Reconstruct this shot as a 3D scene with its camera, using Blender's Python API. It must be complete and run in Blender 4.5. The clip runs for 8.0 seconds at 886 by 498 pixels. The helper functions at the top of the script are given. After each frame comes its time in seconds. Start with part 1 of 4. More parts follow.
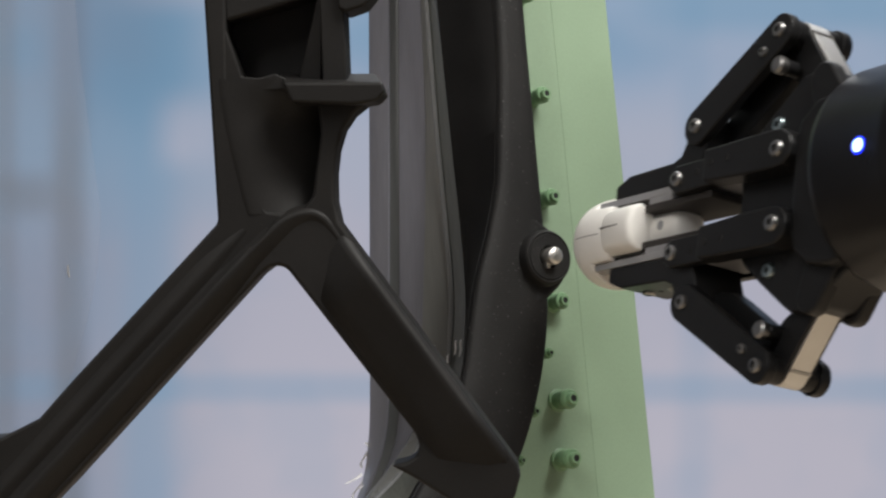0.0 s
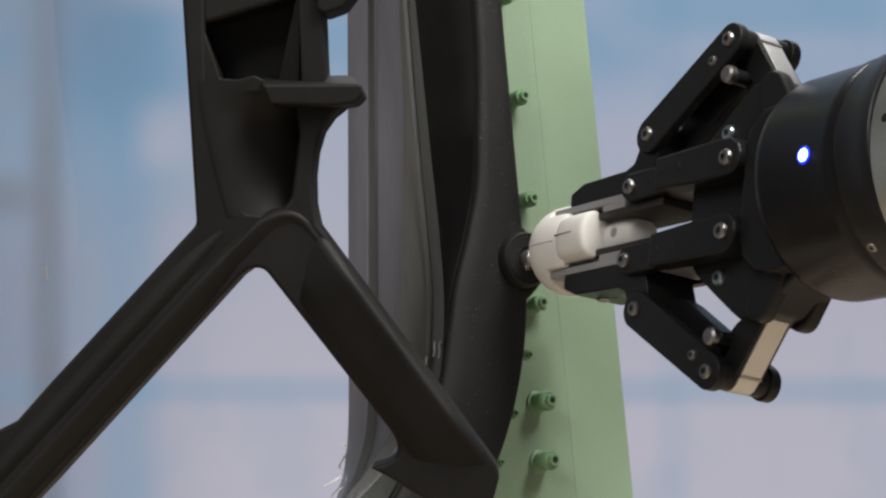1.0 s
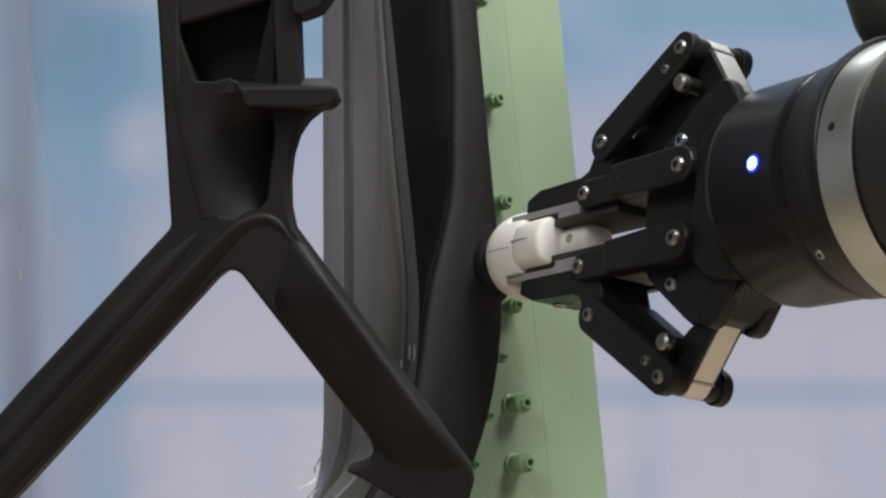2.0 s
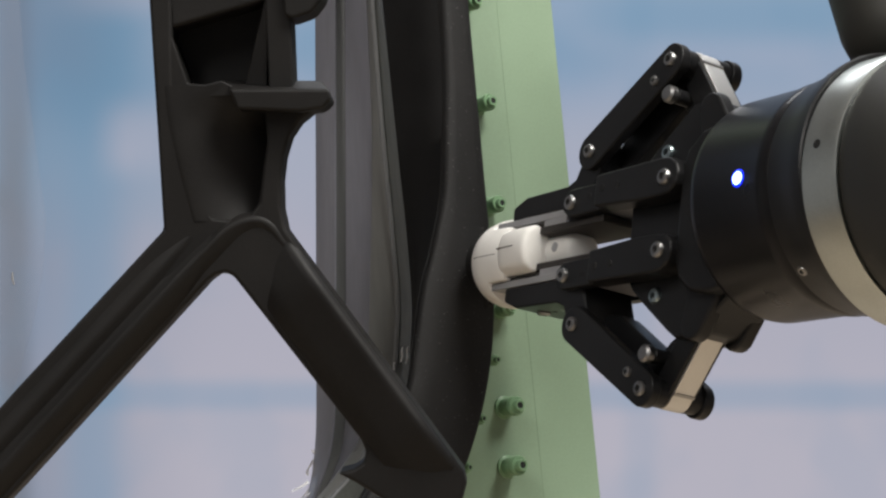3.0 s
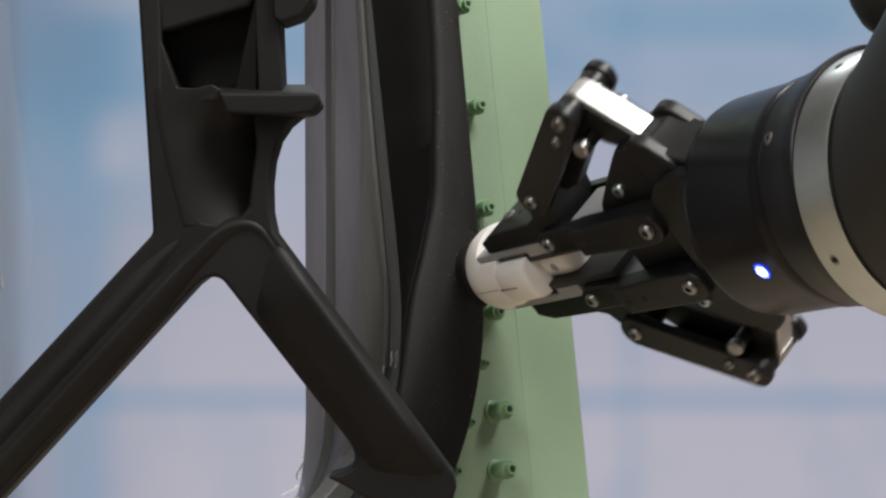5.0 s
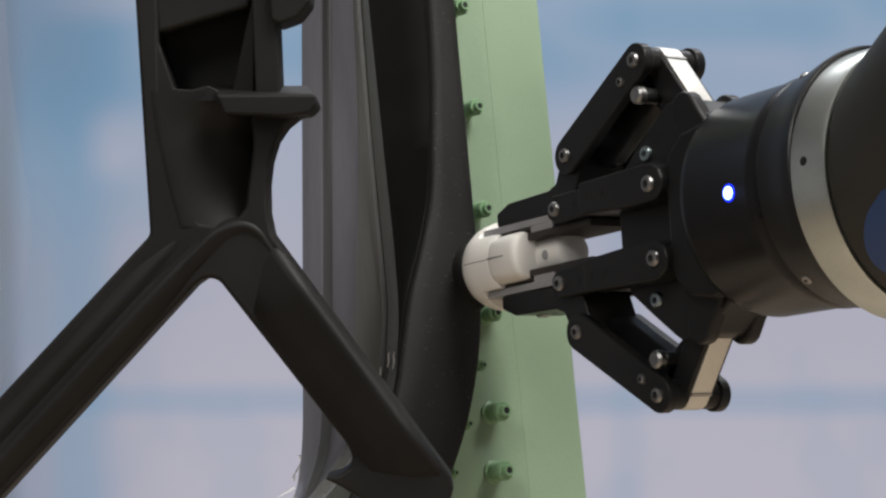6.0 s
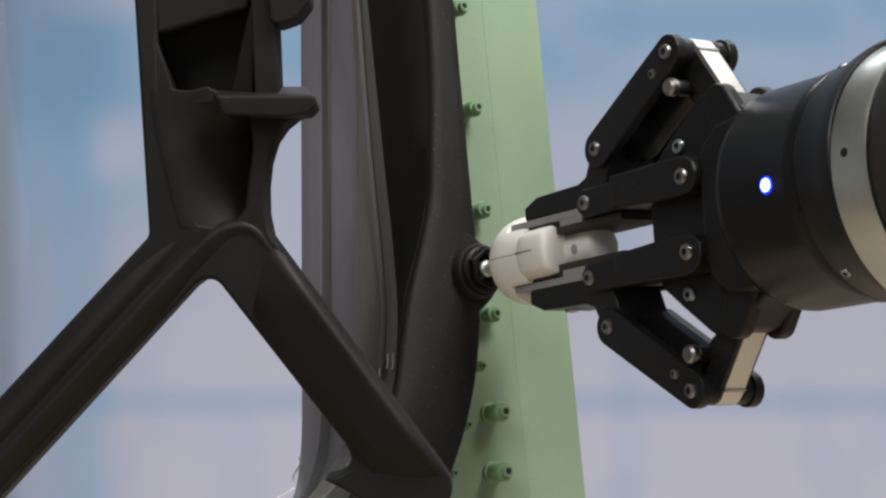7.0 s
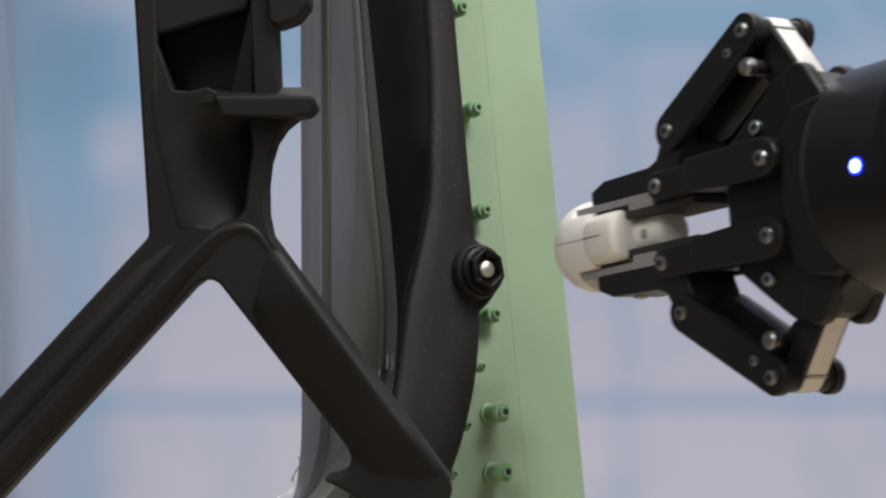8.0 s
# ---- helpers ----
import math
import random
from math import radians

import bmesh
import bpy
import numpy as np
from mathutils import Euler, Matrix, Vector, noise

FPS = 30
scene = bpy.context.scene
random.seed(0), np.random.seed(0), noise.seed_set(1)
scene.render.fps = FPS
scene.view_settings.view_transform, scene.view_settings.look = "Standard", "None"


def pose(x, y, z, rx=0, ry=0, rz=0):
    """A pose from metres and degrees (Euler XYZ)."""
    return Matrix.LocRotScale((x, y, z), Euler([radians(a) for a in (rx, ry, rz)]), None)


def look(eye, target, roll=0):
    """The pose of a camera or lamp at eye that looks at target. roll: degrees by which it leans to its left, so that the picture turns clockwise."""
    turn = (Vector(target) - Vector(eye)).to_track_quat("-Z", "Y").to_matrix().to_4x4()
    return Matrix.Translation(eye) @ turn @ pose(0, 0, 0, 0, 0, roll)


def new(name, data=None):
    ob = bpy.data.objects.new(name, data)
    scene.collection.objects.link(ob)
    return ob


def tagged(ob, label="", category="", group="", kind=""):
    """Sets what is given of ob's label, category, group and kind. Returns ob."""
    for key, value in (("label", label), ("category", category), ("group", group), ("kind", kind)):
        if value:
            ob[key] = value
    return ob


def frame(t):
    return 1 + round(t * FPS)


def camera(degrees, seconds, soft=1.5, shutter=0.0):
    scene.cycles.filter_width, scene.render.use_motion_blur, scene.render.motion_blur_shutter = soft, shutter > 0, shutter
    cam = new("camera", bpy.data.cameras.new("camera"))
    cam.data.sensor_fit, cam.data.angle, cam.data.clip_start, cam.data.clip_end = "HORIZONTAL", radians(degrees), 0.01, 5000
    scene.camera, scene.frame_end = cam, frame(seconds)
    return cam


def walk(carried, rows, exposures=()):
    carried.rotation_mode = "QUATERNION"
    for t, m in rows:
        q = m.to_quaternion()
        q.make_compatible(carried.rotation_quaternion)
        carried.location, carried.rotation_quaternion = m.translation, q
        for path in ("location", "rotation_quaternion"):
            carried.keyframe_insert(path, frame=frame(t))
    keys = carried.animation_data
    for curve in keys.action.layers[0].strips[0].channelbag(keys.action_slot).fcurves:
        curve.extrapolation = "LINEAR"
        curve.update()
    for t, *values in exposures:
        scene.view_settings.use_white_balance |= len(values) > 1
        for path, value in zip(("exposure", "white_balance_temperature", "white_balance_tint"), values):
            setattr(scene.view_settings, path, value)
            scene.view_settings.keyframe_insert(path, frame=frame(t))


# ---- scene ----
cam = camera(24.0, 8.0, 2.4, 0.5)
EYE = 1.25
CAMERA_TURNS = ((0.0, 1.871, -0.380), (0.25, 1.815, -0.362), (0.5, 1.706, -0.346), (1.0, 1.287, -0.330), (1.5, 0.859, -0.313),
                (2.0, 0.602, -0.259), (2.4, 0.500, -0.225), (3.0, 0.400, -0.185), (3.5, 0.331, -0.158), (4.0, 0.270, -0.133),
                (4.5, 0.180, -0.105), (5.2, 0.090, -0.070), (6.0, 0.031, -0.043), (6.5, 0.021, -0.023), (7.0, 0.008, -0.019),
                (7.5, 0.0, -0.013), (8.0, 0.0, 0.0))
walk(cam, [(t, pose(0, 0, EYE, 90 + pitch, 0, yaw)) for t, yaw, pitch in CAMERA_TURNS])

# ---- light ----
world = bpy.data.worlds.new("hall_air")
scene.world = world
world.use_nodes = True
world.node_tree.nodes["Background"].inputs[0].default_value = (0.62, 0.68, 0.78, 1)
world.node_tree.nodes["Background"].inputs[1].default_value = 0.40
scene.view_settings.exposure = 0.0


def ceiling_lamp(name, eye, target, size_x, size_y, watts, colour):
    data = bpy.data.lights.new(name, "AREA")
    data.shape, data.size, data.size_y, data.energy, data.color = "RECTANGLE", size_x, size_y, watts, colour
    ob = new(name, data)
    ob.matrix_basis = look(eye, target)
    return tagged(ob, "long white ceiling light panel of the hall", "lamp", kind="structure")


ceiling_lamp("ceiling_lamp", (1.4, -0.2, 3.7), (0.05, 0.8, EYE), 1.6, 1.0, 134, (1.0, 0.97, 0.92))
ceiling_lamp("ceiling_lamp", (-1.2, -1.5, 3.7), (0.0, 0.8, EYE), 0.6, 2.2, 52, (1.0, 0.97, 0.93))
ceiling_lamp("ceiling_lamp", (0.5, 2.6, 3.7), (0.1, 0.8, EYE), 2.4, 0.5, 40, (0.95, 0.97, 1.0))


# ---- materials ----
def material(name, colour, rough=0.5, metal=0.0, vary=0.15, grain=400.0, stain=25.0, bump=0.1, coat=0.0, layers=0.0, layer_axis="Z", glow=0.0, stretch=1.0, spec=0.5, dust=0.0):
    """A surface with grain and stains at two sizes, and printed layer lines where layers (lines a metre) is given."""
    m = bpy.data.materials.new(name)
    m.use_nodes = True
    n, l = m.node_tree.nodes, m.node_tree.links
    b = n["Principled BSDF"]
    co = n.new("ShaderNodeTexCoord")
    fine, wide = n.new("ShaderNodeTexNoise"), n.new("ShaderNodeTexNoise")
    fine.inputs["Scale"].default_value, wide.inputs["Scale"].default_value = grain, stain
    fine.inputs["Detail"].default_value, wide.inputs["Detail"].default_value = 3, 4
    flow = n.new("ShaderNodeVectorMath")
    flow.operation = "MULTIPLY"
    flow.inputs[1].default_value = (1, 1 / stretch, 1)
    l.new(co.outputs["Object"], flow.inputs[0])
    l.new(flow.outputs[0], fine.inputs["Vector"])
    l.new(flow.outputs[0], wide.inputs["Vector"])
    mean = n.new("ShaderNodeMath")
    mean.operation = "MULTIPLY_ADD"
    l.new(wide.outputs["Fac"], mean.inputs[0])
    mean.inputs[1].default_value = 0.65
    part_fine = n.new("ShaderNodeMath")
    part_fine.operation = "MULTIPLY"
    l.new(fine.outputs["Fac"], part_fine.inputs[0])
    part_fine.inputs[1].default_value = 0.35
    l.new(part_fine.outputs[0], mean.inputs[2])
    ramp = n.new("ShaderNodeValToRGB")
    ramp.color_ramp.elements[0].position, ramp.color_ramp.elements[1].position = 0.3, 0.7
    ramp.color_ramp.elements[0].color = (*[c * (1 - vary) for c in colour], 1)
    ramp.color_ramp.elements[1].color = (*[min(1, c * (1 + vary)) for c in colour], 1)
    l.new(mean.outputs[0], ramp.inputs[0])
    base_out = ramp.outputs[0]
    if dust:
        speck, pick, lay_on = n.new("ShaderNodeTexNoise"), n.new("ShaderNodeMapRange"), n.new("ShaderNodeMix")
        speck.inputs["Scale"].default_value, speck.inputs["Detail"].default_value = 1100, 1
        l.new(co.outputs["Object"], speck.inputs["Vector"])
        pick.inputs["From Min"].default_value, pick.inputs["From Max"].default_value = 0.72, 0.80
        l.new(speck.outputs["Fac"], pick.inputs["Value"])
        lay_on.data_type = "RGBA"
        l.new(pick.outputs[0], lay_on.inputs["Factor"])
        l.new(base_out, lay_on.inputs[6])
        lay_on.inputs[7].default_value = (dust, dust, dust, 1)
        base_out = lay_on.outputs[2]
    l.new(base_out, b.inputs["Base Color"])
    gloss = n.new("ShaderNodeMapRange")
    gloss.inputs["To Min"].default_value, gloss.inputs["To Max"].default_value = max(0.02, rough - 0.08), min(1, rough + 0.08)
    l.new(wide.outputs["Fac"], gloss.inputs["Value"])
    l.new(gloss.outputs[0], b.inputs["Roughness"])
    b.inputs["Metallic"].default_value, b.inputs["Coat Weight"].default_value = metal, coat
    b.inputs["Specular IOR Level"].default_value = spec
    height = fine.outputs["Fac"]
    if layers:
        wave = n.new("ShaderNodeTexWave")
        wave.bands_direction = layer_axis
        wave.inputs["Scale"].default_value = layers / 20 * 3.14
        wave.inputs["Distortion"].default_value = 1.6
        wave.inputs["Detail"].default_value = 1
        l.new(co.outputs["Object"], wave.inputs["Vector"])
        both = n.new("ShaderNodeMath")
        both.operation = "MULTIPLY_ADD"
        l.new(wave.outputs["Fac"], both.inputs[0])
        both.inputs[1].default_value = 1.0
        l.new(fine.outputs["Fac"], both.inputs[2])
        height = both.outputs[0]
    if bump:
        relief = n.new("ShaderNodeBump")
        relief.inputs["Strength"].default_value, relief.inputs["Distance"].default_value = bump, 0.0004
        l.new(height, relief.inputs["Height"])
        l.new(relief.outputs[0], b.inputs["Normal"])
    if glow:
        b.inputs["Emission Color"].default_value, b.inputs["Emission Strength"].default_value = (*colour, 1), glow
    return m


PRINT_BLACK = material("printed_black_plastic", (0.0096, 0.0089, 0.0085), 0.58, spec=0.24, vary=0.35, grain=700, stain=35, bump=0.08)
PRINT_FRAME = material("printed_frame_plastic", (0.0098, 0.0094, 0.0093), 0.58, spec=0.27, vary=0.5, grain=1700, bump=0.22, layers=2450, layer_axis="Y", dust=0.13)
GREEN = material("green_primer", (0.253, 0.352, 0.240), 0.42, vary=0.08, grain=900, stain=22, bump=0.04)
GREEN_BOLT = material("green_primed_bolt", (0.20, 0.34, 0.19), 0.35, vary=0.2, grain=900, stain=160, bump=0.06)
HOLE = material("dark_hole", (0.008, 0.008, 0.008), 0.8, vary=0.1, bump=0)
ANODISED = material("black_anodised_aluminium", (0.0125, 0.0125, 0.0132), 0.36, spec=0.26, vary=0.2, grain=1800, stain=60, bump=0.05)
SATIN_BLACK = material("satin_black_housing", (0.0085, 0.0083, 0.0095), 0.30, spec=0.24, vary=0.2, grain=1800, stain=40, bump=0.03)
ALUMINIUM = material("bare_aluminium", (0.62, 0.61, 0.59), 0.42, 1.0, vary=0.08, grain=1600, stain=90, bump=0.06)
RING_METAL = material("brushed_flange_metal", (0.50, 0.53, 0.51), 0.34, 1.0, vary=0.12, grain=1400, stain=60, bump=0.05)
STEEL = material("steel_screw", (0.33, 0.325, 0.32), 0.38, 1.0, vary=0.12, grain=2200, stain=300, bump=0.04)
PIN_STEEL = material("bright_pin_steel", (0.66, 0.64, 0.61), 0.40, 1.0, vary=0.10, grain=2200, stain=300, bump=0.04)
ZINC = material("zinc_plated_screw", (0.40, 0.48, 0.50), 0.36, 1.0, vary=0.15, grain=2200, stain=300, bump=0.04)
GREY_PAD = material("grey_fingertip", (0.30, 0.30, 0.31), 0.45, vary=0.12, grain=1500, stain=90, bump=0.08)
RUBBER = material("dark_rubber_pad", (0.03, 0.026, 0.024), 0.7, vary=0.2, grain=1500, stain=90, bump=0.1)
WHITE_PRINT = material("white_printed_plastic", (0.86, 0.84, 0.80), 0.48, vary=0.05, grain=1300, stain=70, bump=0.12, layers=2600)
WHITE_SEAM = material("dark_hairline_crack", (0.10, 0.09, 0.08), 0.7, vary=0.1, grain=1300, stain=70, bump=0.05)
ARM_GREY = material("dark_grey_arm_cover", (0.030, 0.029, 0.025), 0.55, spec=0.28, vary=0.12, grain=1200, stain=20, bump=0.03)
ARM_BLUE = material("blue_arm_mark", (0.010, 0.045, 0.160), 0.45, vary=0.08, grain=900, stain=30, bump=0.02)
BLUE_LED = material("blue_light_rim", (0.0, 0.02, 1.0), 0.3, vary=0.0, bump=0, glow=1.6)
LED_CORE = material("blue_light_core", (0.42, 0.62, 1.0), 0.3, vary=0.0, bump=0, glow=3.0)
# liner tones are stretched into streaks that stand for vertical highlights
LINER_OLIVE = material("dark_glossy_liner", (0.072, 0.078, 0.070), 0.16, vary=0.35, grain=700, stain=50, bump=0.08, coat=0.6, stretch=12)
LINER_GREY = material("grey_plastic_liner", (0.168, 0.169, 0.197), 0.34, vary=0.16, grain=700, stain=90, bump=0.08, coat=0.3, stretch=14)
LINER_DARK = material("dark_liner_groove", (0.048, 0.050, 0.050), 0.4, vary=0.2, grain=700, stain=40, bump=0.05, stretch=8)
# near-black colour that holds the shade of the rail's inner side
INNER_SHADE = material("inner_side_shade", (0.0105, 0.0102, 0.0102), 0.6, vary=0.3, grain=900, stain=60, bump=0.06, spec=0.12)
# sheen and highlight of the liner, put into base colour
LINER_SHEEN = material("olive_liner_sheen", (0.140, 0.141, 0.134), 0.28, vary=0.18, grain=700, stain=70, bump=0.08, coat=0.3, stretch=16)
LINER_PALE = material("pale_liner_highlight", (0.175, 0.18, 0.182), 0.26, vary=0.15, grain=700, stain=60, bump=0.05, coat=0.3, stretch=10)
NUT_BLACK = material("black_nut_plastic", (0.0055, 0.0055, 0.0055), 0.38, spec=0.15, vary=0.2, grain=1500, stain=90, bump=0.04)
# near-white base colour carries the film's glints
FILM_GLINT = material("torn_film_and_glint", (0.92, 0.92, 0.94), 0.12, vary=0.1, grain=500, stain=60, bump=0.2)
FLOOR = material("warm_hall_floor", (0.46, 0.37, 0.27), 0.5, vary=0.15, grain=30, stain=1.2, bump=0.05)
WALL = material("pale_hall_wall", (0.50, 0.51, 0.53), 0.8, vary=0.08, grain=20, stain=0.8, bump=0.05)


def clear_plastic():
    """Thin clear plastic: mostly seen through, with a faint grey veil and gloss."""
    m = bpy.data.materials.new("clear_plastic")
    m.use_nodes = True
    n, l = m.node_tree.nodes, m.node_tree.links
    b = n["Principled BSDF"]
    b.inputs["Base Color"].default_value = (0.36, 0.36, 0.40, 1)
    b.inputs["Roughness"].default_value = 0.25
    co, cloud, amount = n.new("ShaderNodeTexCoord"), n.new("ShaderNodeTexNoise"), n.new("ShaderNodeMapRange")
    cloud.inputs["Scale"].default_value = 25
    l.new(co.outputs["Object"], cloud.inputs["Vector"])
    amount.inputs["To Min"].default_value, amount.inputs["To Max"].default_value = 0.03, 0.08
    l.new(cloud.outputs["Fac"], amount.inputs["Value"])
    l.new(amount.outputs[0], b.inputs["Alpha"])
    return m


CLEAR = clear_plastic()


# ---- mesh helpers ----
def part(name, bm, mat, parent=None, label="", bevel=0.0, smooth=True, angle=35, segments=2):
    """Links a bmesh as one mesh object, under a thing or a part."""
    bmesh.ops.recalc_face_normals(bm, faces=bm.faces)
    me = bpy.data.meshes.new(name)
    bm.to_mesh(me)
    bm.free()
    me.materials.append(mat)
    if smooth:
        me.polygons.foreach_set("use_smooth", [True] * len(me.polygons))
        me.set_sharp_from_angle(angle=radians(angle))
    ob = new(name, me)
    ob.parent = parent
    if bevel:
        mod = ob.modifiers.new("worn_edges", "BEVEL")
        mod.width, mod.segments, mod.limit_method, mod.angle_limit = bevel, segments, "ANGLE", radians(30)
        mod.harden_normals = True
    if label:
        ob["label"] = label
    return ob


def thing(name, label, category, group="", m=None):
    ob = tagged(new(name), label, category, group)
    ob.empty_display_size = 0.01
    if m is not None:
        ob.matrix_basis = m
    return ob


def prism(bm, outline, lo, hi, place):
    """A slab with that outline; place(a, b, c) gives the point for the outline's a, b and the depth c."""
    near = [bm.verts.new(place(a, b, lo)) for a, b in outline]
    far = [bm.verts.new(place(a, b, hi)) for a, b in outline]
    bm.faces.new(near)
    bm.faces.new(far[::-1])
    for i in range(len(outline)):
        j = (i + 1) % len(outline)
        bm.faces.new((near[i], far[i], far[j], near[j]))
    return bm


def xz(a, b, c):
    return Vector((a, c, b))


def xy(a, b, c):
    return Vector((a, b, c))


def box(bm, x0, x1, y0, y1, z0, z1):
    return prism(bm, [(x0, y0), (x1, y0), (x1, y1), (x0, y1)], z0, z1, xy)


def lathe(bm, profile, segments=64, m=None, start=0.0, turn=360.0, lean=None):
    """Turns a profile of (radius, height) about z; less than a full turn is closed with flat sides."""
    full = turn >= 359.9
    rings = []
    count = segments if full else segments + 1
    for i in range(count):
        a = radians(start + turn * i / segments)
        ring = []
        for r, z in profile:
            p = Vector((r * math.cos(a), r * math.sin(a), z))
            if lean:
                p += lean(z)
            ring.append(bm.verts.new(m @ p if m else p))
        rings.append(ring)
    for i in range(segments):
        a, b = rings[i], rings[(i + 1) % count]
        for k in range(len(profile) - 1):
            bm.faces.new((a[k], b[k], b[k + 1], a[k + 1]))
    if not full:
        bm.faces.new(rings[0])
        bm.faces.new(rings[-1][::-1])
    bmesh.ops.remove_doubles(bm, verts=bm.verts, dist=1e-6)
    return bm


def rod(bm, p, q, r, segments=24, rim=0.0003):
    """A round rod from p to q with softened rims."""
    p, q = Vector(p), Vector(q)
    h = (q - p).length
    m = Matrix.Translation(p) @ (q - p).to_track_quat("Z", "Y").to_matrix().to_4x4()
    return lathe(bm, [(0, 0), (r - rim, 0), (r, rim), (r, h - rim), (r - rim, h), (0, h)], segments, m)


def stadium(p, q, r, r2=None, steps=9):
    """The outline of a link with round ends about p and q."""
    r2 = r if r2 is None else r2
    p, q = Vector(p), Vector(q)
    a = math.atan2((q - p).y, (q - p).x)
    points = [(p.x + r * math.cos(a + math.pi / 2 + math.pi * i / steps), p.y + r * math.sin(a + math.pi / 2 + math.pi * i / steps)) for i in range(steps + 1)]
    points += [(q.x + r2 * math.cos(a - math.pi / 2 + math.pi * i / steps), q.y + r2 * math.sin(a - math.pi / 2 + math.pi * i / steps)) for i in range(steps + 1)]
    return points


def screw(name, parent, p, way, r=0.0024, h=0.0014, mat=None, label=""):
    """A socket-head screw that stands on p and points along way."""
    p, way = Vector(p), Vector(way).normalized()
    m = Matrix.Translation(p) @ way.to_track_quat("Z", "Y").to_matrix().to_4x4()
    head = part(name, lathe(bmesh.new(), [(r, -0.001), (r, h * 0.45), (r * 0.86, h * 0.85), (r * 0.62, h), (r * 0.45, h), (r * 0.42, h * 0.4), (0, h * 0.4)], 20, m), mat or STEEL, parent, label)
    part("socket", lathe(bmesh.new(), [(0, h * 0.42), (r * 0.42, h * 0.42), (r * 0.42, h * 0.46), (0, h * 0.46)], 6, m), HOLE, head)
    return head


# ---- the hall ----
def hall():
    def slab(name, x0, x1, y0, y1, z0, z1, mat, label):
        return tagged(part(name, box(bmesh.new(), x0, x1, y0, y1, z0, z1), mat), label, name.split("_")[0], kind="structure")
    slab("floor", -5, 5, -4, 7, -0.1, 0, FLOOR, "warm brown floor of the test hall")
    slab("ceiling", -5, 5, -4, 7, 4.0, 4.1, WALL, "pale hall ceiling with light panels")
    slab("wall_west", -5.1, -5, -4, 7, 0, 4.0, WALL, "pale grey hall wall")
    slab("wall_east", 5, 5.1, -4, 7, 0, 4.0, WALL, "pale grey hall wall")
    slab("wall_south", -5, 5, -4.1, -4, 0, 4.0, WALL, "pale grey hall wall")


def backdrop():
    """The far side of the hall, out of focus: soft blue and pale grey fields."""
    m = bpy.data.materials.new("distant_hall")
    m.use_nodes = True
    n, l = m.node_tree.nodes, m.node_tree.links
    n.remove(n["Principled BSDF"])
    co = n.new("ShaderNodeTexCoord")
    split = n.new("ShaderNodeSeparateXYZ")
    l.new(co.outputs["Object"], split.inputs[0])

    def band(axis, centre, half, soft):
        off = n.new("ShaderNodeMath")
        off.operation = "SUBTRACT"
        l.new(split.outputs[axis], off.inputs[0])
        off.inputs[1].default_value = centre
        size = n.new("ShaderNodeMath")
        size.operation = "ABSOLUTE"
        l.new(off.outputs[0], size.inputs[0])
        ramp = n.new("ShaderNodeMapRange")
        ramp.interpolation_type = "SMOOTHERSTEP"
        ramp.inputs["From Min"].default_value, ramp.inputs["From Max"].default_value = max(0, half - soft), half + soft
        ramp.inputs["To Min"].default_value, ramp.inputs["To Max"].default_value = 1, 0
        l.new(size.outputs[0], ramp.inputs["Value"])
        return ramp.outputs[0]

    def times(a, b):
        k = n.new("ShaderNodeMath")
        k.operation = "MULTIPLY"
        l.new(a, k.inputs[0])
        if isinstance(b, float):
            k.inputs[1].default_value = b
        else:
            l.new(b, k.inputs[1])
        return k.outputs[0]

    rise = n.new("ShaderNodeMapRange")
    rise.inputs["From Min"].default_value, rise.inputs["From Max"].default_value = -0.75, 0.75
    l.new(split.outputs[2], rise.inputs["Value"])
    base = n.new("ShaderNodeValToRGB")
    base.color_ramp.interpolation = "EASE"
    stops = base.color_ramp.elements
    stops[0].position, stops[0].color = 0.0, (0.478, 0.462, 0.538, 1)
    stops[1].position, stops[1].color = 1.0, (0.330, 0.412, 0.545, 1)
    for at, colour in ((0.45, (0.430, 0.428, 0.513, 1)), (0.68, (0.395, 0.425, 0.525, 1)), (0.86, (0.325, 0.398, 0.530, 1))):
        stops.new(at).color = colour
    l.new(rise.outputs[0], base.inputs[0])
    colour = base.outputs[0]

    def lay(colour, fac, tint):
        mix = n.new("ShaderNodeMix")
        mix.data_type = "RGBA"
        l.new(fac, mix.inputs["Factor"])
        l.new(colour, mix.inputs[6])
        mix.inputs[7].default_value = (*tint, 1)
        return mix.outputs[2]

    blue, pale, grey = (0.15, 0.31, 0.47), (0.47, 0.46, 0.55), (0.155, 0.17, 0.20)
    dusk = (0.185, 0.240, 0.335)
    smear = n.new("ShaderNodeTexNoise")
    smear.inputs["Scale"].default_value, smear.inputs["Detail"].default_value = 2.2, 1
    l.new(co.outputs["Object"], smear.inputs["Vector"])
    cloud = n.new("ShaderNodeMapRange")
    cloud.interpolation_type = "SMOOTHERSTEP"
    cloud.inputs["From Min"].default_value, cloud.inputs["From Max"].default_value = 0.38, 0.68
    l.new(smear.outputs["Fac"], cloud.inputs["Value"])
    colour = lay(colour, times(band(0, -1.699, 0.529, 0.582), 0.8), dusk)
    colour = lay(colour, times(band(0, -1.45, 0.50, 0.40), times(band(2, 0.55, 0.45, 0.40), 0.60)), (0.20, 0.33, 0.47))
    colour = lay(colour, times(band(2, 0.671, 0.159, 0.211), times(cloud.outputs[0], 0.55)), blue)
    colour = lay(colour, times(band(0, -1.153, 0.141, 0.159), times(band(2, 0.601, 0.194, 0.211), 0.92)), blue)
    colour = lay(colour, times(band(0, -1.135, 0.062, 0.106), 0.38), blue)
